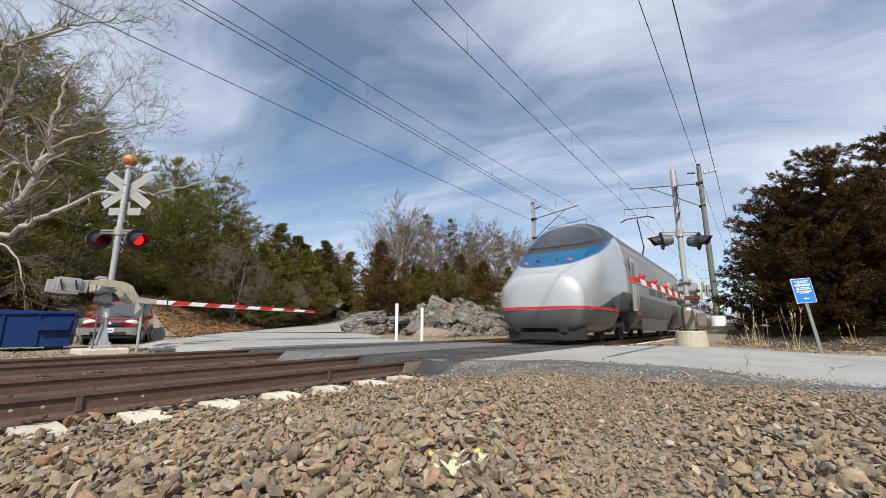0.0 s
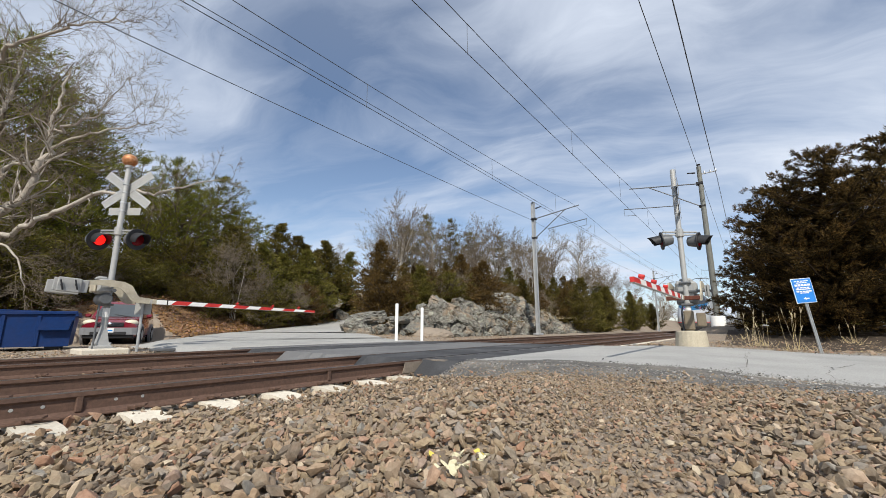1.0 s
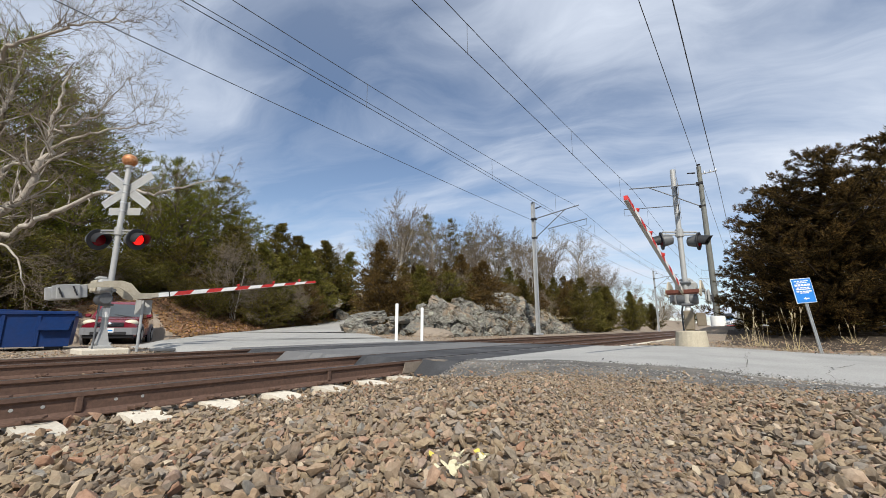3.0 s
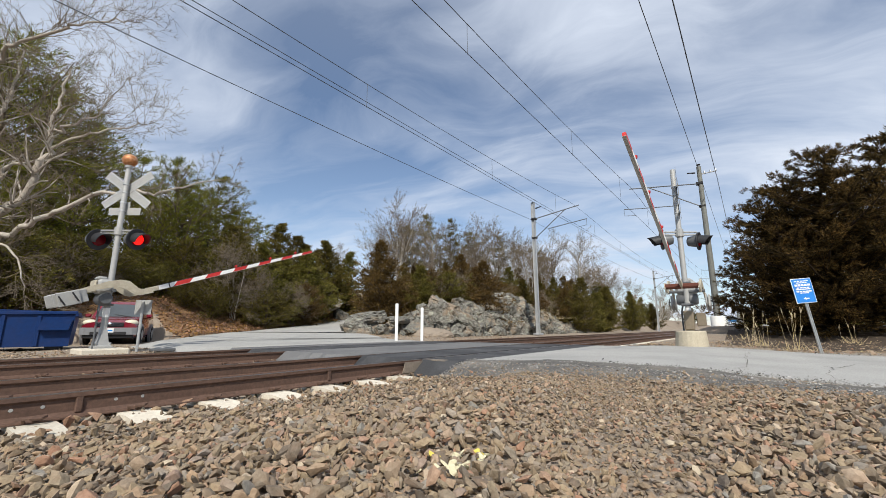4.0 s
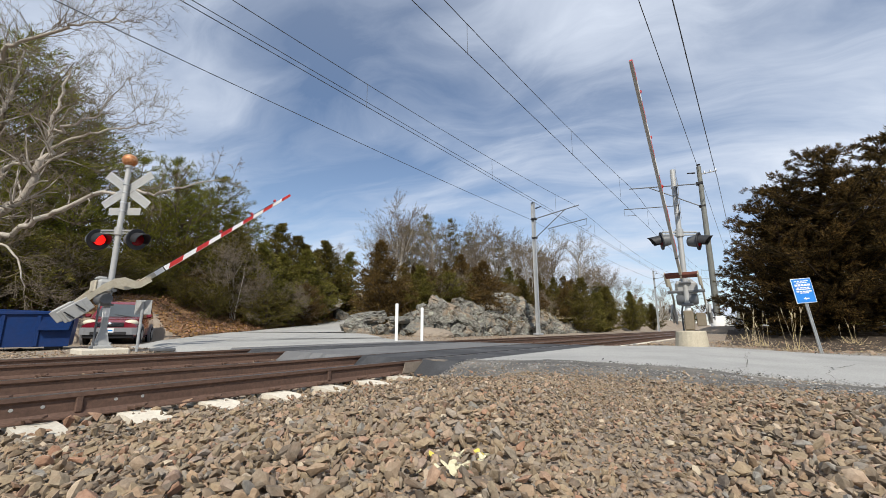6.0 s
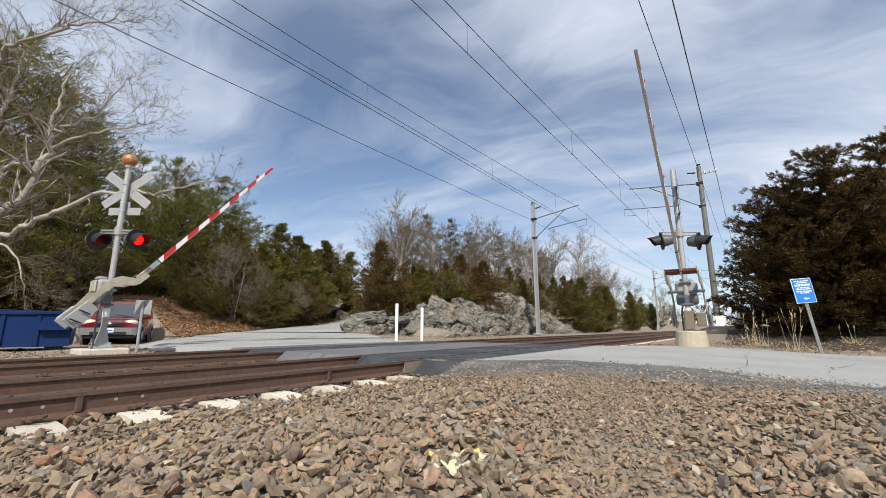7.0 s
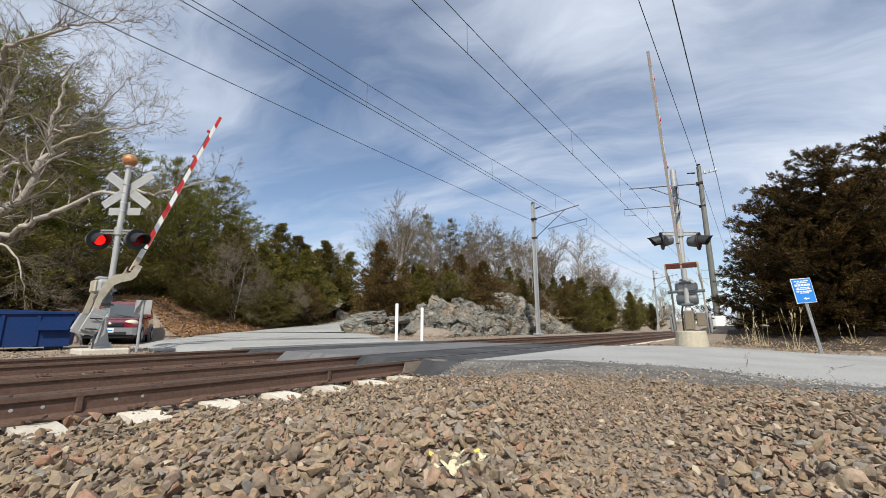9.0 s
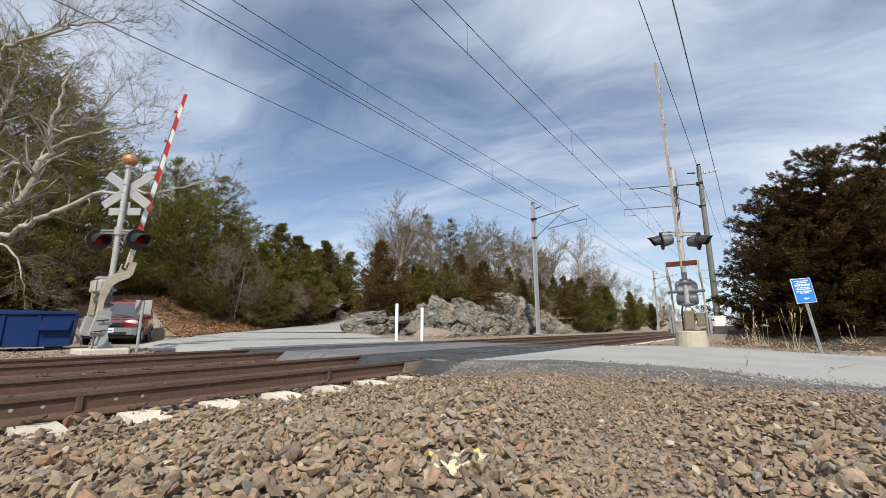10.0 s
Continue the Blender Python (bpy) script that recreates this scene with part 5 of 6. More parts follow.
# ---- rock outcrop ----
def rock_material():
    m = bpy.data.materials.new("lichened granite")
    m.use_nodes = True
    n = Nodes(m.node_tree)
    co = n.add("ShaderNodeTexCoord").outputs["Object"]
    b, f, l = n.noise(co, 1.3, 5.0, 0.6), n.noise(co, 9.0, 7.0, 0.7), n.noise(co, 3.1, 6.0, 0.65)
    col = n.ramp(f, [(0.34, (0.06, 0.056, 0.05)), (0.5, (0.19, 0.182, 0.158)), (0.7, (0.36, 0.35, 0.31))])
    col = n.mix(n.math("MULTIPLY", n.ramp(b, [(0.5, (0, 0, 0)), (0.62, (1, 1, 1))]), 0.55), col, (0.36, 0.26, 0.17))
    col = n.mix(n.math("MULTIPLY", n.ramp(l, [(0.54, (0, 0, 0)), (0.62, (1, 1, 1))]), 0.6), col, (0.4, 0.42, 0.35))
    col = n.mix(n.math("MULTIPLY", n.ramp(n.noise(co, 2.2, 6.0, 0.7, 1.5), [(0.36, (1, 1, 1)), (0.42, (0, 0, 0))]), 0.75), col, (0.06, 0.055, 0.05))
    bump = n.add("ShaderNodeBump", {"Height": n.math("ADD", f, n.math("MULTIPLY", l, 1.5)), "Strength": 0.8, "Distance": 0.12})
    p = n.add("ShaderNodeBsdfPrincipled", {"Base Color": col, "Roughness": 0.95, "Specular IOR Level": 0.15, "Normal": bump.outputs[0]})
    n.tree.links.new(p.outputs[0], n.add("ShaderNodeOutputMaterial").inputs[0])
    return m


M["rock"] = rock_material()
rock_rs = np.random.default_rng(8)
ROCKS = []
for k in range(9):
    v, f = ico(4)
    v = np.sign(v) * np.abs(v) ** 0.55 * np.array([1.0, rock_rs.uniform(0.7, 1.0), rock_rs.uniform(0.6, 0.95)])
    for _ in range(9):
        nrm = rock_rs.normal(size=3)
        nrm /= np.linalg.norm(nrm)
        v = v - np.outer(np.maximum(0, v @ nrm - rock_rs.uniform(0.45, 0.85)), nrm)
    for _ in range(3):
        nrm = rock_rs.normal(size=3)
        nrm /= np.linalg.norm(nrm)
        h = (v @ nrm + rock_rs.uniform()) * 3.2
        v = v - np.outer((h - np.round(h)) / 3.2 * 0.55, nrm)
    v += rock_rs.normal(size=v.shape) * 0.006
    v += 0.035 * np.stack([wobble(v[:, 1] + k, v[:, 2], 0.22, k), wobble(v[:, 2], v[:, 0] + k, 0.2, k), wobble(v[:, 0], v[:, 1], 0.21, k)], 1)
    ROCKS.append(raw_mesh("rock", v, f, M["rock"]))
outcrop = thing("rock_outcrop", pose(-14.6, 26, 0.0), "grey lichened granite outcrop with cracks and ledges", "rock outcrop")
rr = random.Random(21)


def rock(parent, x, y, z, s, turn=None):
    ob = new("rock", ROCKS[rr.randrange(len(ROCKS))])
    ob.parent = parent
    e = turn or (rr.uniform(-40, 40), rr.uniform(-40, 40), rr.uniform(0, 360))
    ob.matrix_basis = Matrix.Translation((x, y, z)) @ Euler([radians(a) for a in e]).to_matrix().to_4x4() @ Matrix.Diagonal((*s, 1))
    return ob


for k in range(170):
    y = 17.6 + 27 * ((k + rr.random()) / 170)
    up = rr.random()
    crest = float(np.interp(y, [17, 19.5, 22, 25, 28, 31, 34, 38, 45], [0.7, 1.5, 2.4, 3.3, 3.4, 3.0, 2.4, 1.5, 0.8]))
    z = crest * up * 0.9
    x = -13.75 - 0.1 * (y > 36) - 2.0 * up ** 1.3 - rr.uniform(0, 0.5) - 1.0 * (y < 21) * (21 - y) / 3
    s = rr.uniform(0.4, 1.35) * (1.0 if y < 36 else 0.65)
    rock(outcrop, x + 14.6 - 0.25 * s, y - 26, z - 0.15, (s * rr.uniform(0.9, 1.3), s * 1.1, s * rr.uniform(0.6, 1.0)), (rr.uniform(-12, 22), rr.uniform(-25, 5), rr.choice((0, 90, 180, 270)) + rr.uniform(-25, 25)))
for k, (x, y, z, s) in enumerate([(-17.3, 15.2, 0.3, (1.15, 1.0, 0.75)), (-17.0, 15.7, 0.95, (1.35, 0.9, 0.5)), (-15.9, 15.6, 0.4, (0.55, 0.45, 0.38)), (-15.8, 16.9, 0.9, (1.1, 0.6, 0.3)), (-15.2, 17.2, 0.4, (0.7, 0.7, 0.5)), (-14.9, 16.2, 0.2, (0.3, 0.25, 0.2)), (-30.0, 21.8, 2.3, (2.6, 1.5, 1.0)), (-29.0, 20.2, 1.9, (1.1, 0.8, 0.5)), (-27.8, 22.6, 1.6, (0.9, 0.8, 0.5))]):
    b = rock(None, x, y, z, s, (rr.uniform(-10, 10), rr.uniform(-12, 12), rr.uniform(0, 180)))
    b.name = "boulder"
    tagged(b, "pale grey granite boulder beside the lane", "boulder", "boulders by the lane")
ball_v, ball_f = ico(4)
heap = raw_mesh("gravel_heap", ball_v * np.array([1.5, 1.2, 0.45]) + rock_rs.normal(size=ball_v.shape) * 0.02, ball_f, M["earth"])
heap_ob = new("gravel_heap", heap)
heap_ob.location = (-14.55, 18.0, 0.05)
tagged(heap_ob, "small heap of grey-brown gravel by the rocks", "gravel heap")

# ---- leaf litter on the bank ----
M["litter"] = material("dry oak leaf litter", (0.2, 0.115, 0.055), 0.95, vary=0.45, grain=9, big=0.9, bump=0.8, stain=(0.13, 0.085, 0.05), stain_amt=0.7, dist=0.05)
M["leaf"] = material("dry brown leaf", (0.26, 0.14, 0.068), 0.9, vary=0.3, grain=20, big=1.0, bump=0.1, island=0.55)


def on_bank(x, y):
    x, y = np.asarray(x, dtype=float), np.asarray(y, dtype=float)
    lz, ld, lw = lane_place(x, y)
    off = np.abs(ld) - lw
    return ((ld > 0) & ((y > 7.6) | (x < -23.6)) & (off > 0.25 + 0.3 * wobble(x, y, 1.3)) & (off < 40) & (x < -16.6)) | ((x < -17.2) & (y < 6) & (x < -19 - 1.2 * np.clip(y - 1, 0, 4))) | ((ld < 0) & (off > 1.0) & (x < -16.4 + 0.4 * wobble(x, y, 1.0)) & (y > 24))


def litter():
    xs, ys = np.linspace(-50, -14, 190), np.linspace(-16, 56, 280)
    X, Y = np.meshgrid(xs, ys)
    keep = on_bank(X.ravel(), Y.ravel()).reshape(X.shape)
    Z = ground_z(X, Y) + 0.03 + 0.03 * wobble(X, Y, 0.35)
    i = np.arange(X.size).reshape(X.shape)
    q = np.stack([i[:-1, :-1], i[:-1, 1:], i[1:, 1:], i[1:, :-1]], -1).reshape(-1, 4)
    q = q[keep.ravel()[q].all(1)]
    return raw_mesh("leaf_litter", np.stack([X, Y, Z], -1).reshape(-1, 3), q, M["litter"], True)


tagged(new("leaf_litter", litter()), "orange-brown dry leaf litter covering the bank", "leaf litter", kind="stuff")


def loose_leaves(n, seed, box, test, size, mat, name, label, lift=0.05):
    rs = np.random.default_rng(seed)
    x, y = rs.uniform(box[0], box[1], n), rs.uniform(box[2], box[3], n)
    ok = test(x, y)
    x, y = x[ok], y[ok]
    c = np.stack([x, y, ground_z(x, y) + lift], 1)
    ax = rs.normal(size=(len(x), 3)) * np.array([1, 1, 0.5])
    ax /= np.linalg.norm(ax, axis=1, keepdims=True)
    v, f = blades(rs, c, ax, 1, size, size * 0.6, 0.3)
    return tagged(new(name, raw_mesh(name, v, f, mat)), label, name.replace("_", " "), kind="stuff")


loose_leaves(90000, 3, (-34, -14, -3, 34), on_bank, 0.14, M["leaf"], "fallen_leaves", "curled dry brown leaves over the bank", 0.07)


# ---- ballast ----
def stone_material(name, island):
    m = bpy.data.materials.new(name)
    m.use_nodes = True
    n = Nodes(m.node_tree)
    co = n.add("ShaderNodeTexCoord").outputs["Object"]
    rnd = n.add("ShaderNodeNewGeometry").outputs["Random Per Island"] if island else n.add("ShaderNodeObjectInfo").outputs["Random"]
    col = n.ramp(rnd, [(0.0, (0.085, 0.066, 0.048)), (0.14, (0.2, 0.152, 0.098)), (0.34, (0.35, 0.262, 0.15)), (0.5, (0.22, 0.185, 0.135)), (0.66, (0.38, 0.25, 0.14)), (0.8, (0.25, 0.245, 0.215)), (0.9, (0.36, 0.18, 0.1)), (1.0, (0.54, 0.46, 0.33))])
    f = n.noise(co, 60.0, 6.0, 0.7)
    col = n.mix(n.ramp(f, [(0.3, (0, 0, 0)), (0.7, (1, 1, 1))]), n.mix(0.45, col, (0.08, 0.06, 0.05)), n.mix(0.14, col, (0.6, 0.55, 0.48)))
    col = n.mix(n.math("MULTIPLY", n.ramp(n.noise(co, 14.0, 4.0), [(0.45, (0, 0, 0)), (0.7, (1, 1, 1))]), 0.4), col, (0.26, 0.17, 0.11))
    bump = n.add("ShaderNodeBump", {"Height": f, "Strength": 0.5, "Distance": 0.006})
    p = n.add("ShaderNodeBsdfPrincipled", {"Base Color": col, "Roughness": 0.9, "Specular IOR Level": 0.2, "Normal": bump.outputs[0]})
    n.tree.links.new(p.outputs[0], n.add("ShaderNodeOutputMaterial").inputs[0])
    return m


M["stones"], M["stone_one"] = stone_material("mixed ballast stones", True), stone_material("single ballast stones", False)
M["yellow"] = material("yellow paint on stone", (0.72, 0.6, 0.1), 0.8, vary=0.2, grain=60, big=20, bump=0.3, stain=(0.4, 0.33, 0.2))
M["cream"] = material("cream paint on stone", (0.66, 0.62, 0.42), 0.8, vary=0.2, grain=60, big=20, bump=0.3, stain=(0.36, 0.29, 0.2))
M["chips"] = material("asphalt crumbs", (0.25, 0.24, 0.225), 0.9, vary=0.3, grain=90, big=20, bump=0.3, island=1.4)
st_rs = np.random.default_rng(15)


def shard(rs, points):
    """A sharp-edged crushed stone: the hull of a few scattered points."""
    p = rs.normal(size=(points, 3))
    p /= np.linalg.norm(p, axis=1, keepdims=True)
    p *= rs.uniform(0.75, 1.15, (points, 1)) * np.array([1.15, rs.uniform(0.65, 0.95), rs.uniform(0.32, 0.6)])
    bm = bmesh.new()
    for q in p:
        bm.verts.new(q)
    made = bmesh.ops.convex_hull(bm, input=bm.verts[:])
    bmesh.ops.delete(bm, geom=[e for e in bm.verts if not e.link_faces], context="VERTS")
    bm.verts.index_update()
    v = np.array([q.co[:] for q in bm.verts])
    f = np.array([[q.index for q in t.verts] for t in bm.faces])
    bm.free()
    return v, f


FINE = [shard(st_rs, 16) for _ in range(18)]
PLAIN = [shard(st_rs, 10) for _ in range(16)]


def scatter(places, sizes, shapes, rs, name, mat):
    """Stones of random shape and turn at many places, as one mesh."""
    vs, fs, base = [], [], 0
    kind = rs.integers(0, len(shapes), len(places))
    for k, (v, f) in enumerate(shapes):
        idx = np.where(kind == k)[0]
        if not len(idx):
            continue
        q = rs.normal(size=(len(idx), 4)) * np.array([1.8, 0.62, 0.62, 1.7])
        q /= np.linalg.norm(q, axis=1, keepdims=True)
        w, x, y, z = q.T
        R = np.stack([1 - 2 * (y * y + z * z), 2 * (x * y - z * w), 2 * (x * z + y * w), 2 * (x * y + z * w), 1 - 2 * (x * x + z * z), 2 * (y * z - x * w), 2 * (x * z - y * w), 2 * (y * z + x * w), 1 - 2 * (x * x + y * y)], 1).reshape(-1, 3, 3)
        out = np.einsum("nij,vj->nvi", R, v) * sizes[idx][:, None, None] + places[idx][:, None, :]
        vs.append(out.reshape(-1, 3))
        fs.append((f[None] + (np.arange(len(idx)) * len(v))[:, None, None] + base).reshape(-1, 3))
        base += len(idx) * len(v)
    return raw_mesh(name, np.concatenate(vs), np.concatenate(fs), mat)


def shoulder(x, y):
    """Where loose ballast lies on this side of the track."""
    return (y < 4.64 + 0.2 * wobble(x, y, 0.6)) & (x > -3.95)


ballast = thing("ballast", pose(0, 0, 0), "sharp brown and grey ballast stones beside the rails", "ballast", kind="structure")
def trodden(x, y):
    """1 along the trodden middle of the shoulder, where the stone is finer and lies flat."""
    u = np.clip(y - 1.5, -1.2, 4)
    worn = np.exp(-((x + 0.35 + 0.36 * u) / np.maximum(0.22, 0.3 + 0.27 * u)) ** 2)
    return np.maximum(worn, 0.8 * step(3.6, 4.6, y) * step(-3.4, -2.4, x))


n = 120000
x, y = st_rs.uniform(-5.2, 4.2, n), st_rs.uniform(-0.2, 5.0, n)
ok =  shoulder(x, y) & (x < 0.55 * y + 1.2) & (y > -0.3 - 0.02 * x)
x, y = x[ok], y[ok]
worn = trodden(x, y)
keep = st_rs.uniform(size=len(x)) < 0.62 + 0.38 * worn
x, y, worn = x[keep], y[keep], worn[keep]
size = np.minimum(0.0195 * np.exp(st_rs.normal(size=len(x)) * 0.36), 0.038) * (1 - 0.45 * worn)
place = np.stack([x, y, ground_z(x, y) + size * (st_rs.uniform(-0.5, 1.5, len(x)) * (1 - 0.55 * worn)) + 0.004], 1)
dist = np.hypot(x, y)
front = (y > 0.55 - 0.75 * x * 0.6) & (np.abs((x * 0.8 + y * 0.6)) < 1.15 * (-0.6 * x + 0.8 * y) + 0.2) & (dist > 0.9)
order = np.argsort(np.where(front, dist, 99))
single, rest = order[:285], order[285:]
one_mesh = [raw_mesh("stone", v, f, M["stone_one"]) for v, f in FINE]
for i in single:
    s = new("stone", one_mesh[int(st_rs.integers(0, len(one_mesh)))])
    s.parent = ballast
    e = st_rs.uniform(-60, 60, 3)
    s.matrix_basis = Matrix.Translation(place[i]) @ Euler([radians(a) for a in (e[0], e[1], e[2] * 3)]).to_matrix().to_4x4() @ Matrix.Scale(float(size[i]), 4)
close = rest[dist[rest] < 2.9]
wide = rest[dist[rest] >= 2.9]
for idx, shapes in ((close, FINE), (wide, PLAIN)):
    ob = new("loose_stones", scatter(place[idx], size[idx], shapes, st_rs, "loose_stones", M["stones"]))
    ob.parent = ballast
    tagged(ob, kind="stuff")
# a looser spread round and behind the viewer
n = 9000
x, y = st_rs.uniform(-3.8, 5.5, n), st_rs.uniform(-5, 5.0, n)
ok = shoulder(x, y) & ~((x < 0.55 * y + 1.2) & (y > -0.3)) & (np.hypot(x, y) > 0.35)
x, y = x[ok], y[ok]
size = 0.022 * np.exp(st_rs.normal(size=len(x)) * 0.34)
ob = new("loose_stones", scatter(np.stack([x, y, ground_z(x, y) + size * 0.3], 1), size, PLAIN, st_rs, "loose_stones", M["stones"]))
ob.parent = ballast
tagged(ob, kind="stuff")
# stones between and beyond the rails
n = 15000
x, y = st_rs.uniform(-11.1, -3.75, n), np.concatenate([st_rs.uniform(-4, 5.0, n // 2), 12.6 + 22 * st_rs.uniform(0, 1, n - n // 2) ** 1.6])
size = 0.034 * np.exp(st_rs.normal(size=n) * 0.3)
place = np.stack([x, y, ground_z(x, y) + size * st_rs.uniform(0.2, 0.9, n)], 1)
ob = new("loose_stones", scatter(place, size, PLAIN, st_rs, "loose_stones", M["stones"]))
ob.parent = ballast
tagged(ob, kind="stuff")
# paint-splashed stones
for k in range(26):
    a, r_ = st_rs.uniform(0, 6.28), 0.02 + 0.15 * st_rs.uniform() ** 0.7
    px, py = -0.98 + r_ * math.cos(a) * 0.6, 1.37 + r_ * math.sin(a) * 1.1
    if k < 2:
        px, py = -1.06 + 0.02 * k, 1.36
    me = one_mesh[k % len(one_mesh)].copy()
    me.materials[0] = M["yellow" if k < 2 or k % 9 == 0 else "cream"]
    s = new("stone", me)
    s.parent = ballast
    sc = 0.026 if k < 2 else float(st_rs.uniform(0.012, 0.022))
    s.matrix_basis = Matrix.Translation((px, py, float(ground_z(px, py)) + 0.03)) @ Euler([float(q) for q in st_rs.uniform(-1, 1, 3)]).to_matrix().to_4x4() @ Matrix.Diagonal((sc * 1.3, sc, sc * 0.6, 1))
    s["label"] = "stone splashed with pale yellow paint"
# brown stones strayed onto the crumbled edge
n = 4500
x, y = st_rs.uniform(-3.5, 6, n), 4.5 + np.abs(st_rs.normal(size=n)) * 0.35
size = 0.011 * np.exp(st_rs.normal(size=n) * 0.4)
ob = new("loose_stones", scatter(np.stack([x, y, np.maximum(ground_z(x, y), np.where(y > 5.4, road_z(x, y), -9)) + size * 0.35], 1), size, PLAIN, st_rs, "loose_stones", M["stones"]))
ob.parent = ballast
tagged(ob, kind="stuff")
# crumbs along the road's edges
n = 70000
x = st_rs.uniform(-3.7, 7, n)
y = np.where(st_rs.uniform(size=n) < 0.88, 5.1 + st_rs.normal(size=n) * 0.33, 12.4 + st_rs.normal(size=n) * 0.25)
size = 0.0052 * np.exp(st_rs.normal(size=n) * 0.5)
place = np.stack([x, y, np.maximum(ground_z(x, y), np.where((y > 5.5) & (y < 12.2), road_z(x, y), -9)) + size * 0.3], 1)
tagged(new("crumbs", scatter(place, size, PLAIN, st_rs, "crumbs", M["chips"])), "grey asphalt crumbs and grit along the road edge", "grit", kind="stuff")
n = 9000
x, y = st_rs.uniform(-17, -11, n), st_rs.uniform(0, 24, n)
lz, ld, lw = lane_place(x, y)
ok = (np.abs(ld) > lw) & ~((y > 5) & (y < 12.4))
x, y = x[ok], y[ok]
xr, yr = st_rs.uniform(-3.2, 6, 5000), 12.4 + 5 * st_rs.uniform(0, 1, 5000)
x, y = np.concatenate([x, xr]), np.concatenate([y, yr])
size = 0.022 * np.exp(st_rs.normal(size=len(x)) * 0.4)
tagged(new("gravel", scatter(np.stack([x, y, ground_z(x, y) + size * 0.2], 1), size, PLAIN, st_rs, "gravel", M["stones"])), "brown gravel on the verges", "gravel", kind="stuff")


# ---- things beside the road ----
M["dumpster"] = material("blue dumpster paint", (0.005, 0.028, 0.115), 0.5, spec=0.2, vary=0.15, grain=12, big=2.5, bump=0.1, stain=(0.02, 0.03, 0.09), stain_amt=0.5)
M["car_red"] = material("dark red car paint", (0.22, 0.012, 0.025), 0.25, 0.3, vary=0.08, grain=6, big=1.5, bump=0.0, coat=0.8)
M["bumper"] = material("grey plastic bumper", (0.2, 0.205, 0.215), 0.5, vary=0.06, grain=20, bump=0.03)
M["chrome"] = material("chrome trim", (0.7, 0.7, 0.7), 0.15, 1.0, vary=0.03, bump=0)
M["tyre"] = material("black tyre rubber", (0.018, 0.018, 0.018), 0.85, vary=0.2, grain=30, bump=0.2)
M["head_glass"] = material("yellowed headlamp plastic", (0.62, 0.58, 0.44), 0.25, vary=0.1, grain=8, bump=0, coat=0.6)
M["straw"] = material("dry straw stalks", (0.52, 0.42, 0.25), 0.9, vary=0.25, grain=15, big=3, bump=0.1, island=0.5)
M["post"] = material("white plastic post", (0.85, 0.85, 0.83), 0.45, vary=0.04, grain=14, big=3, bump=0.03, stain=(0.7, 0.68, 0.62), stain_amt=0.3)


def marker_post(x, y, h):
    t = thing("marker_post", pose(x, y, float(ground_z(x, y)) - 0.02), "white plastic marker post at the road edge", "marker post", "white posts")
    part("post", Geo().tube([(0, 0, 0), (0, 0, h - 0.02), (0, 0, h)], [0.062, 0.062, 0.05], 16), M["post"], t, "", True)
    part("foot", Geo().tube([(0, 0, -0.02), (0, 0, 0.06)], [0.09, 0.075], 16), M["concrete"], t)


marker_post(-11.35, 12.0, 1.58)
marker_post(-11.05, 13.22, 1.5)


def blue_sign():
    t = thing("road_sign", Matrix.Translation((1.16, 12.28, -0.12)) @ Matrix.Rotation(radians(-6.0), 4, "Y") @ Matrix.Rotation(radians(36), 4, "Z"), "small blue notice sign on a leaning steel post", "sign")
    post = part("post", Geo().box((-0.022, 0, 0.85), (0.012, 0.03, 1.7)).box((0.022, 0, 0.85), (0.012, 0.03, 1.7)).box((0, 0.012, 0.85), (0.04, 0.008, 1.7)), M["steel"], t)
    panel = part("panel", Geo().box((0, -0.028, 1.46), (0.46, 0.006, 0.56), None, 0.002), M["white"], t, "white bordered panel")
    part("face", Geo().box((0, -0.034, 1.46), (0.435, 0.005, 0.535), None, 0.002), M["blue_sign"], panel, "blue sign face")
    for z, w, h in ((1.675, 0.33, 0.02), (1.64, 0.25, 0.02), (1.585, 0.36, 0.045), (1.525, 0.3, 0.022), (1.49, 0.34, 0.022), (1.44, 0.36, 0.026), (1.405, 0.2, 0.02)):
        n = 5 if w > 0.3 else 4
        for k in range(n):
            part("text_bar", Geo().box((-w / 2 + (k + 0.5) * w / n, -0.038, z), (w / n * 0.8, 0.003, h)), M["white"], panel)
    part("arrow", Geo().prism([(-0.06, 1.28), (0.0, 1.31), (0.0, 1.29), (0.08, 1.29), (0.08, 1.27), (0.0, 1.27), (0.0, 1.25)], "y", -0.0395, -0.036), M["white"], panel)
    for z in (1.25, 1.68):
        part("bolt", Geo().tube([(0, -0.042, z), (0, -0.03, z)], 0.012, 8), M["steel"], panel)


blue_sign()

# a short post with a plate seen from behind, and a flat cover, beside the far signal
small = thing("road_sign", pose(-12.86, 3.84, -0.08, 0, 0, 37), "small grey plate on a thin steel post seen from behind", "sign")
part("post", Geo().box((0, 0, 0.62), (0.06, 0.04, 1.3), None, 0.006), M["steel"], small)
part("plate", Geo().box((0.0, 0.03, 1.12), (0.44, 0.008, 0.38), None, 0.003), M["alu"], small)
cover = part("hatch_cover", Geo().box((-12.2, 4.2, -0.05), (0.36, 0.5, 0.07), None, 0.015), M["dark_steel"])
tagged(cover, "flat grey steel cover box on the ground", "cover")


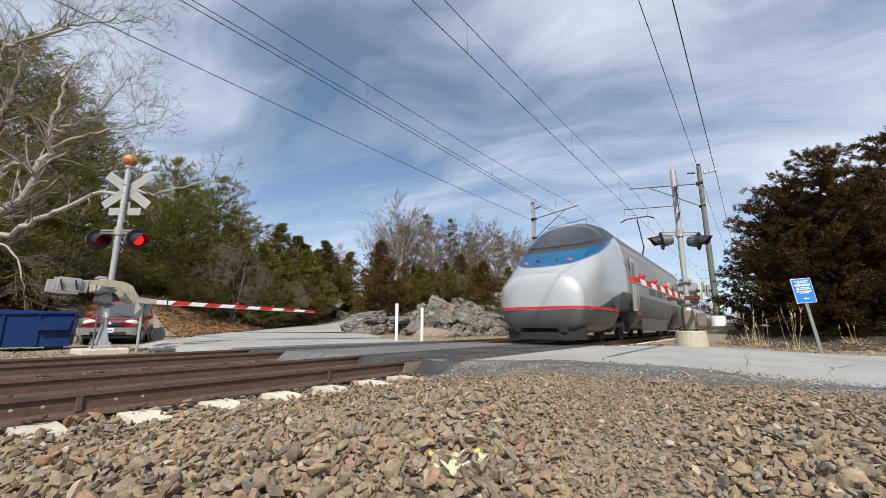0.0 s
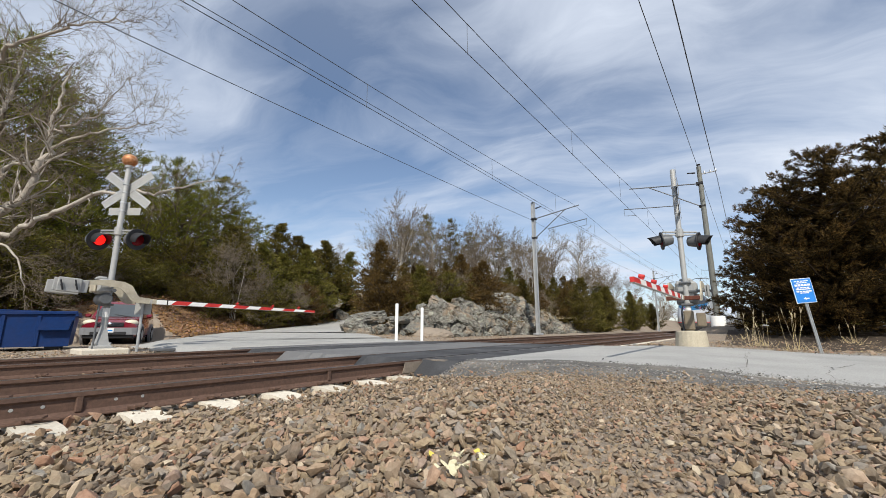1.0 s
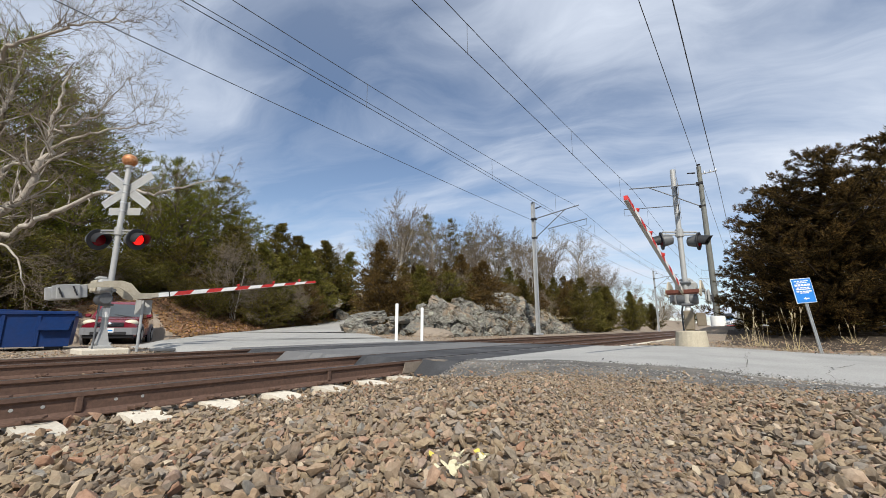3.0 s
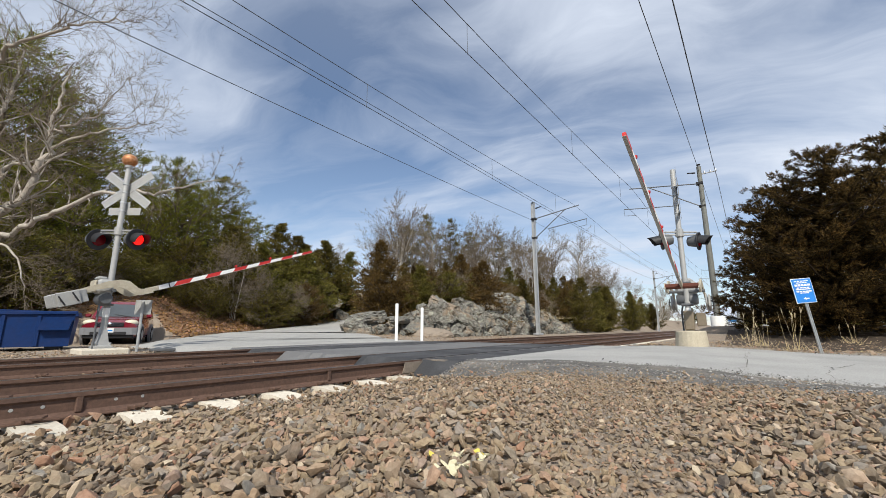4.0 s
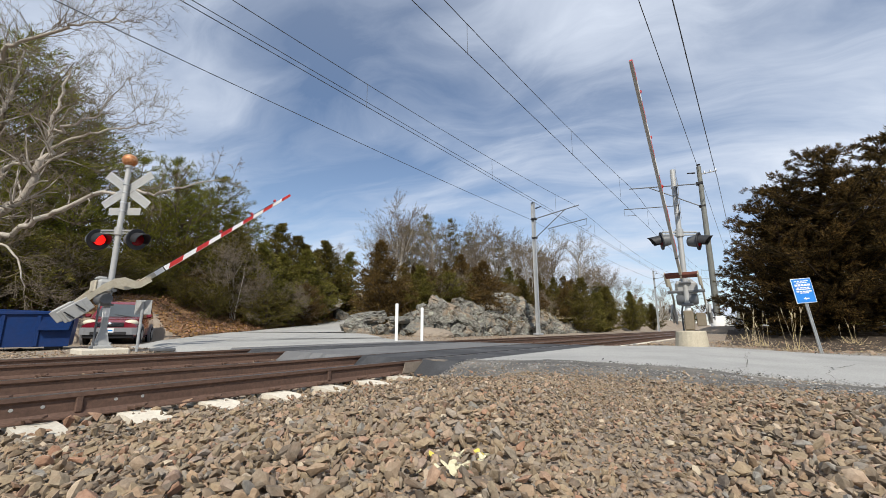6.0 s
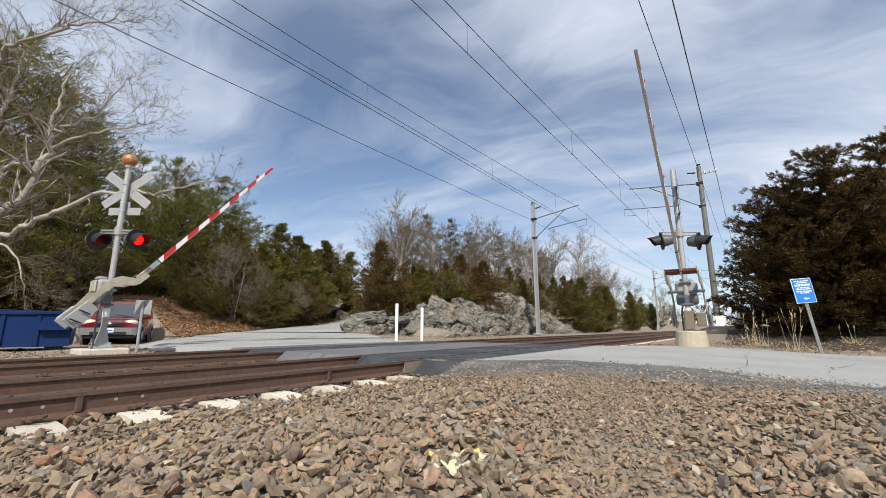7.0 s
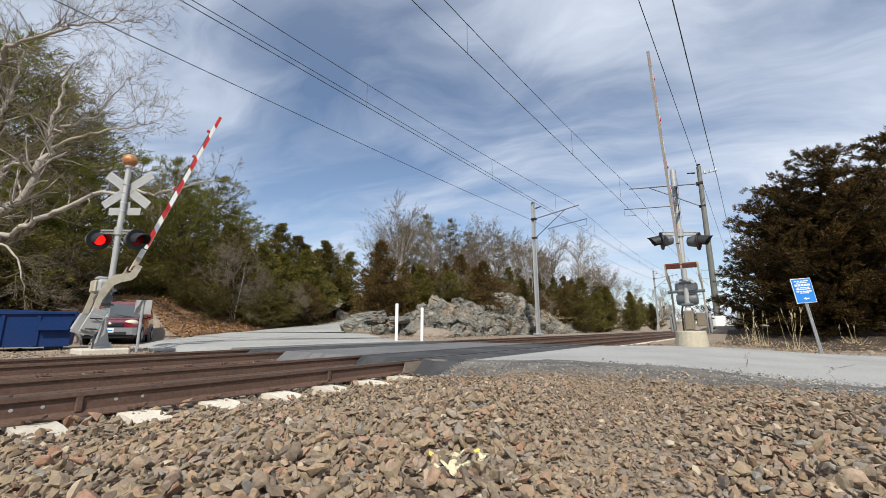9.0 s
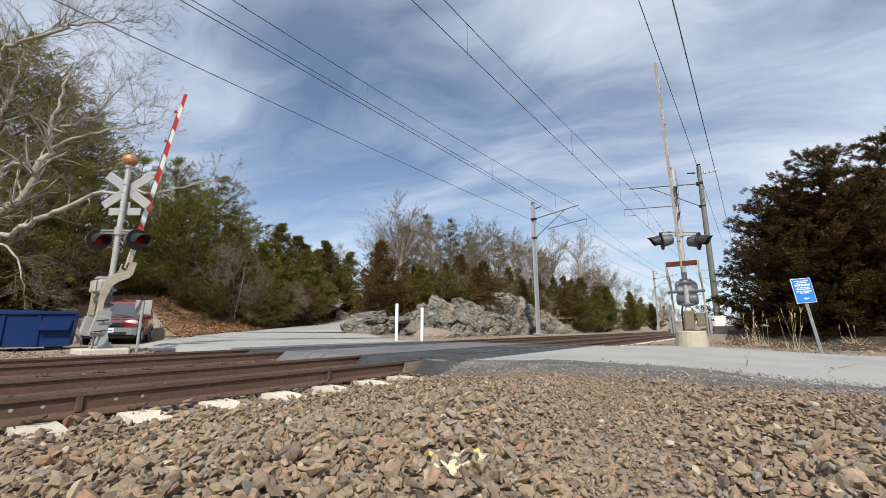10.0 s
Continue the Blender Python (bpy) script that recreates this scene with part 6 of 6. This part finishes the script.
def dumpster():
    t = thing("dumpster", pose(-16.15, 3.12, -0.08, 0, 0, -14), "dark blue steel dumpster with a sloped rim", "dumpster")
    # local x runs along its length, away to -x is the far end
    o = [(-1.95, 0.08), (0.04, 0.08), (0.1, 0.95), (-2.1, 1.02)]
    part("body", Geo().prism(o, "x", -0.9, 0.9), M["dumpster"], t)
    rim = part("rim", Geo().box((0.92, -1.0, 0.97), (0.08, 2.28, 0.09), Matrix.Rotation(0.03, 3, "X"), 0.015).box((-0.92, -1.0, 0.97), (0.08, 2.28, 0.09), Matrix.Rotation(0.03, 3, "X"), 0.015).box((0, 0.13, 0.935), (1.9, 0.08, 0.09), None, 0.015), M["dumpster"], t)
    part("lid", Geo().prism([(-2.1, 1.03), (0.14, 0.99), (0.14, 1.02), (-2.1, 1.08)], "x", -0.95, 0.95), M["dumpster"], t)
    part("lift_pocket", Geo().prism([(-0.62, 0.52), (0.0, 0.52), (0.06, 0.8), (-0.56, 0.8)], "x", 0.9, 1.07), M["dumpster"], t)
    part("lift_pocket", Geo().prism([(-0.62, 0.52), (0.0, 0.52), (0.06, 0.8), (-0.56, 0.8)], "x", -1.07, -0.9), M["dumpster"], t)
    for y in (-0.62, -1.3, -1.9):
        part("rib", Geo().box((0.92, y, 0.5), (0.05, 0.08, 0.82), None, 0.01), M["dumpster"], t)
    for x in (-0.7, 0.7):
        for y in (-0.3, -1.7):
            part("skid", Geo().box((x, y, 0.04), (0.12, 0.3, 0.1), None, 0.01), M["black"], t)


dumpster()


def loft(rows):
    """A closed skin through rings of equal count."""
    g = Geo()
    n = len(rows[0])
    vs = [p for r in rows for p in r]
    fs = [(i * n + j, i * n + (j + 1) % n, (i + 1) * n + (j + 1) % n, (i + 1) * n + j) for i in range(len(rows) - 1) for j in range(n)]
    fs += [tuple(range(n - 1, -1, -1)), tuple((len(rows) - 1) * n + j for j in range(n))]
    return g.add(vs, fs)


def car():
    """A small sport utility car, nose towards +y."""
    t = thing("car", pose(-20.7, 5.55, -0.11, 0, 0, face(0.91, -0.42)), "dark red compact car with grey bumpers parked by the lane", "car")
    def ring(y, w, top, low, tuck):
        return [(-w * 0.9, y, low), (w * 0.9, y, low), (w, y, low + 0.14), (w + 0.02, y, (low + top) * 0.55), (w - tuck, y, top - 0.05), (w - tuck - 0.12, y, top), (-w + tuck + 0.12, y, top), (-w + tuck, y, top - 0.05), (-w - 0.02, y, (low + top) * 0.55), (-w, y, low + 0.14)]
    rows = [ring(-2.05, 0.78, 0.98, 0.34, 0.06), ring(-1.9, 0.84, 1.02, 0.28, 0.05), ring(0.0, 0.86, 1.02, 0.24, 0.05), ring(0.95, 0.86, 1.03, 0.24, 0.06), ring(1.35, 0.86, 0.97, 0.24, 0.08), ring(1.85, 0.84, 0.9, 0.26, 0.1), ring(2.03, 0.8, 0.8, 0.3, 0.1)]
    body = part("body", loft(rows), M["car_red"], t, "", True)
    top = [[(-0.8 * k + 0, y0, z), (0.8 * k, y0, z), (0.8 * k, y1, z), (-0.8 * k, y1, z)] for k, y0, y1, z in ((1.0, -2.0, 0.98, 1.0), (0.93, -1.94, 0.62, 1.3), (0.82, -1.85, 0.28, 1.58), (0.70, -1.7, 0.1, 1.66))]
    cabin = part("cabin", loft(top), M["car_red"], t)
    part("windscreen", Geo().add([(-0.7, 0.945, 1.04), (0.7, 0.945, 1.04), (0.6, 0.335, 1.55), (-0.6, 0.335, 1.55), (-0.7, 0.93, 1.035), (0.7, 0.93, 1.035), (0.6, 0.32, 1.545), (-0.6, 0.32, 1.545)], [(0, 1, 2, 3), (7, 6, 5, 4), (0, 4, 5, 1), (1, 5, 6, 2), (2, 6, 7, 3), (3, 7, 4, 0)]), M["windscreen"], t, "tinted windscreen")
    for s in (-1, 1):
        for a, b in ((-1.8, -0.85), (-0.78, 0.1), (0.16, 0.7)):
            up = 0.42 if a > 0.1 else b
            part("side_window", Geo().add([(s * 0.802, a, 1.05), (s * 0.802, b, 1.05), (s * 0.665, min(b, 0.27), 1.55), (s * 0.665, a, 1.55), (s * 0.79, a, 1.05), (s * 0.79, b, 1.05), (s * 0.65, min(b, 0.27), 1.55), (s * 0.65, a, 1.55)], [(0, 1, 2, 3), (7, 6, 5, 4), (0, 4, 5, 1), (1, 5, 6, 2), (2, 6, 7, 3), (3, 7, 4, 0)]), M["windscreen"], t)
        part("headlight", Geo().ball((s * 0.6, 1.86, 0.8), 0.22, 14, 8, (1.05, 0.8, 0.55)), M["head_glass"], t, "yellowed headlight", True)
        part("fog_lamp", Geo().tube([(s * 0.68, 2.0, 0.5), (s * 0.68, 2.09, 0.5)], [0.085, 0.08], 14), M["chrome"], t)
        part("mirror", Geo().box((s * 0.97, 0.62, 1.08), (0.2, 0.12, 0.14), None, 0.04), M["car_red"], t)
        part("roof_rail", Geo().tube([(s * 0.58, -1.6, 1.7), (s * 0.6, -1.4, 1.74), (s * 0.6, -0.1, 1.74), (s * 0.58, 0.05, 1.69)], 0.018, 6), M["black"], t)
        for y in (1.28, -1.25):
            part("wheel_arch", Geo().tube([(s * 0.80, y, 0.36), (s * 0.885, y, 0.36)], [0.42, 0.41], 20), M["bumper"], t, "grey plastic wheel arch")
            w = part("wheel", Geo().tube([(s * 0.70, y, 0.34), (s * 0.72, y, 0.34), (s * 0.88, y, 0.34), (s * 0.9, y, 0.34)], [0.31, 0.34, 0.34, 0.31], 24), M["tyre"], t, "black tyre", True)
            part("rim", Geo().tube([(s * 0.895, y, 0.34), (s * 0.91, y, 0.34)], [0.2, 0.18], 16), M["alu"], w)
    part("front_bumper", loft([[(-w, y, 0.36), (w, y, 0.36), (w, y, 0.62), (-w, y, 0.62)] for w, y in ((0.88, 1.6), (0.88, 1.9), (0.83, 2.06), (0.7, 2.12))]), M["bumper"], t, "grey plastic bumper")
    part("rear_bumper", Geo().box((0, -2.06, 0.5), (1.7, 0.16, 0.3), None, 0.05), M["bumper"], t)
    grille = part("grille", Geo().box((0, 2.0, 0.73), (0.84, 0.1, 0.16), None, 0.02), M["black"], t)
    for z in (0.68, 0.72, 0.76):
        part("grille_bar", Geo().box((0, 2.055, z), (0.74, 0.02, 0.014)), M["chrome"], grille)
    part("badge", Geo().ball((0, 2.07, 0.76), 0.06, 12, 6, (1, 0.3, 0.7)), M["chrome"], grille)
    part("lower_grille", Geo().box((0, 2.1, 0.42), (1.05, 0.08, 0.1), None, 0.01).box((0, 1.95, 0.3), (1.5, 0.2, 0.12), None, 0.02), M["black"], t)
    plate = part("number_plate", Geo().box((0, 2.14, 0.52), (0.31, 0.012, 0.155), None, 0.003), M["white"], t, "white number plate")
    part("plate_bar", Geo().box((0, 2.148, 0.515), (0.24, 0.004, 0.05)), M["blue_sign"], plate)
    part("wiper", Geo().tube([(-0.45, 0.97, 1.04), (0.1, 0.86, 1.13)], 0.01, 5), M["black"], t)
    part("underside", Geo().box((0, 0, 0.27), (1.5, 3.6, 0.1)), M["black"], t)


M["windscreen"] = material("tinted car glass", (0.05, 0.06, 0.065), 0.05, 0.0, vary=0.05, grain=3, bump=0, coat=1.0)
car()


# ---- dry grass ----
def stalks(seed, n, h, spread, lean):
    rs = np.random.default_rng(seed)
    segs = []
    for _ in range(n):
        p = np.array([rs.normal() * spread, rs.normal() * spread, -0.02])
        d = np.array([rs.normal() * lean, rs.normal() * lean, 1.0])
        L = h * rs.uniform(0.5, 1.1)
        for i in range(4):
            d = d + rs.normal(size=3) * 0.05
            d /= np.linalg.norm(d)
            q = p + d * L / 4
            segs.append((*p, *q, 0.005 - 0.0008 * i, 0.0045 - 0.0008 * i))
            p = q
        if rs.uniform() < 0.7:
            for _ in range(3):
                q = p + d * 0.12 + rs.normal(size=3) * 0.03
                segs.append((*p, *q, 0.008, 0.003))
    for _ in range(n * 5):
        p = np.array([rs.normal() * spread * 1.8, rs.normal() * spread * 1.8, -0.02])
        q = p + np.array([rs.normal() * 0.12, rs.normal() * 0.12, rs.uniform(0.08, 0.25)])
        segs.append((*p, *q, 0.006, 0.002))
    return tubes(segs, 3, M["straw"], "dry_grass")


for k, (x, y, n, h) in enumerate([(0.05, 15.2, 9, 0.95), (0.85, 14.0, 7, 1.0), (2.35, 17.0, 4, 0.9), (-0.1, 17.6, 5, 0.6), (-14.4, 33.6, 40, 1.0)]):
    g_ob = new("dry_grass", stalks(90 + k, n, h, 0.1 if n < 30 else 0.7, 0.14))
    z = float(ground_z(x, y)) + (1.3 if n > 30 else 0)
    g_ob.location = (x, y, z)
    tagged(g_ob, "clump of tall dry straw-coloured grass", "grass clump", "dry grass clumps")


def straw(x, y):
    return ((x > -3.0) & (y > 12.7)) | ((x < -14) & (y < 5) & (x > -19)) | ((x < -14.3) & (x > -17) & (y > 13.5) & (y < 17))


loose_leaves(5500, 8, (-19, 8, -2, 19), straw, 0.045, M["straw"], "dry_straw", "short dry straw and leaf scraps on the verge", 0.015)
# dark mottled ground under the cedars
M["mulch"] = material("dark mottled ground", (0.055, 0.04, 0.028), 0.95, vary=0.4, grain=18, big=1.4, bump=0.7, stain=(0.1, 0.075, 0.05), dist=0.03)


def mulch():
    xs, ys = np.linspace(-1.4, 16, 90), np.linspace(13.1, 30, 80)
    X, Y = np.meshgrid(xs, ys)
    keep = (Y > 13.6 + 0.9 * np.clip(1.6 - X, 0, 3) + 0.3 * wobble(X, Y, 0.9)) & (X > -0.8 + 0.3 * wobble(X, Y, 1.2))
    Z = ground_z(X, Y) + 0.012 + 0.012 * wobble(X, Y, 0.4)
    i = np.arange(X.size).reshape(X.shape)
    q = np.stack([i[:-1, :-1], i[:-1, 1:], i[1:, 1:], i[1:, :-1]], -1).reshape(-1, 4)
    return raw_mesh("mulch", np.stack([X, Y, Z], -1).reshape(-1, 3), q[keep.ravel()[q].all(1)], M["mulch"], True)


tagged(new("mulch", mulch()), "dark mottled ground under the cedars", "mulch", kind="stuff")
# low concrete kerb beside the near track, past the crossing
kerb = part("kerb", Geo().box((-3.3, 19.5, -0.12), (0.12, 13.5, 0.16), None, 0.02), M["concrete"])
tagged(kerb, "long pale concrete trough cover beside the track", "kerb", kind="structure")


# cracks in the worn road
def crack(points, width):
    g = Geo()
    r = random.Random(len(points) * 7 + int(width * 1e4))
    fine = []
    for (x0, y0), (x1, y1) in zip(points, points[1:]):
        for i in range(6):
            u = i / 6
            fine.append((x0 + (x1 - x0) * u + r.uniform(-0.04, 0.04), y0 + (y1 - y0) * u + r.uniform(-0.04, 0.04)))
    fine.append(points[-1])
    vs = []
    for i, (x, y) in enumerate(fine):
        a, b = fine[max(i - 1, 0)], fine[min(i + 1, len(fine) - 1)]
        d = Vector((b[0] - a[0], b[1] - a[1])).normalized()
        w = width * r.uniform(0.4, 1.2)
        z = float(road_z(x, y)) + 0.004
        vs += [(x - d.y * w, y + d.x * w, z), (x + d.y * w, y - d.x * w, z)]
    g.add(vs, [(2 * i, 2 * i + 1, 2 * i + 3, 2 * i + 2) for i in range(len(fine) - 1)])
    return tagged(part("crack", g, M["grit"]), "dark crack in the worn road", "crack", kind="structure")


crack([(-0.12, 10.6), (-0.14, 9.3), (-0.15, 6.9), (-0.17, 5.7)], 0.006)
crack([(0.76, 8.0), (0.81, 7.7), (1.15, 8.8), (1.6, 9.1), (2.6, 9.3)], 0.008)
crack([(0.8, 7.7), (0.62, 6.4), (0.7, 5.6)], 0.004)


# ---- what moves ----
def motions():
    speed, start = 40.55, 11.55
    for car, offset, turn in TRAIN:
        walk(car, [(0.5 * k, pose(TRACK_X[0], start + offset + speed * 0.5 * k, 0.0, 0, 0, turn)) for k in range(21)])
    raise_l = [(0, -3.2), (1.0, -3.2), (2.1, -3.1), (2.3, -2.0), (2.5, 0.9), (2.7, 3.6), (3.3, 10.5), (4.0, 17.8), (4.5, 22.8), (5.0, 28.0), (5.5, 33.3), (6.2, 40.6), (7.0, 48.8), (7.5, 54.1), (7.8, 57.5), (8.3, 62.4), (8.7, 66.5), (9.0, 69.4), (9.5, 74.3), (10, 79.6)]
    raise_r = [(0, -2.6), (1.0, -2.6), (2.1, -2.5), (2.3, -1.2), (2.5, 1.3), (2.7, 4.4), (3.3, 12.5), (4.0, 19.7), (4.5, 25.2), (5.0, 31.0), (5.5, 36.7), (6.2, 43.5), (7.0, 50.3), (7.5, 54.4), (8.3, 62.4), (9.0, 69.2), (9.5, 74.6), (10, 79.8)]
    for arm, rows in ((ARM_L, raise_l), (ARM_R, raise_r)):
        walk(arm, [(t, pose(0, 0, 1.40, a, 0, 0)) for t, a in rows])
    # the two lamps light in turn: each glowing disc comes forward to its lens
    spans = (((0.43, 1.07), (1.8, 2.33), (3.15, 3.72), (4.53, 5.08), (5.88, 6.45), (7.27, 7.72), (8.53, 9.1)), ((-1, 0.37), (1.13, 1.73), (2.47, 3.05), (3.87, 4.43), (5.23, 5.78), (6.57, 7.1), (7.9, 8.43)))
    for glow, on in zip(GLOW_L, spans):
        back, front = pose(0, -0.02, 0), pose(0, 0.042, 0)
        rows = [(0, front if on[0][0] < 0 else back)]
        for a, b in on:
            if a > 0:
                rows += [(a - 0.0334, back), (a, front)]
            rows += [(b, front), (b + 0.0334, back)]
        walk(glow, rows + [(10, back)])


motions()
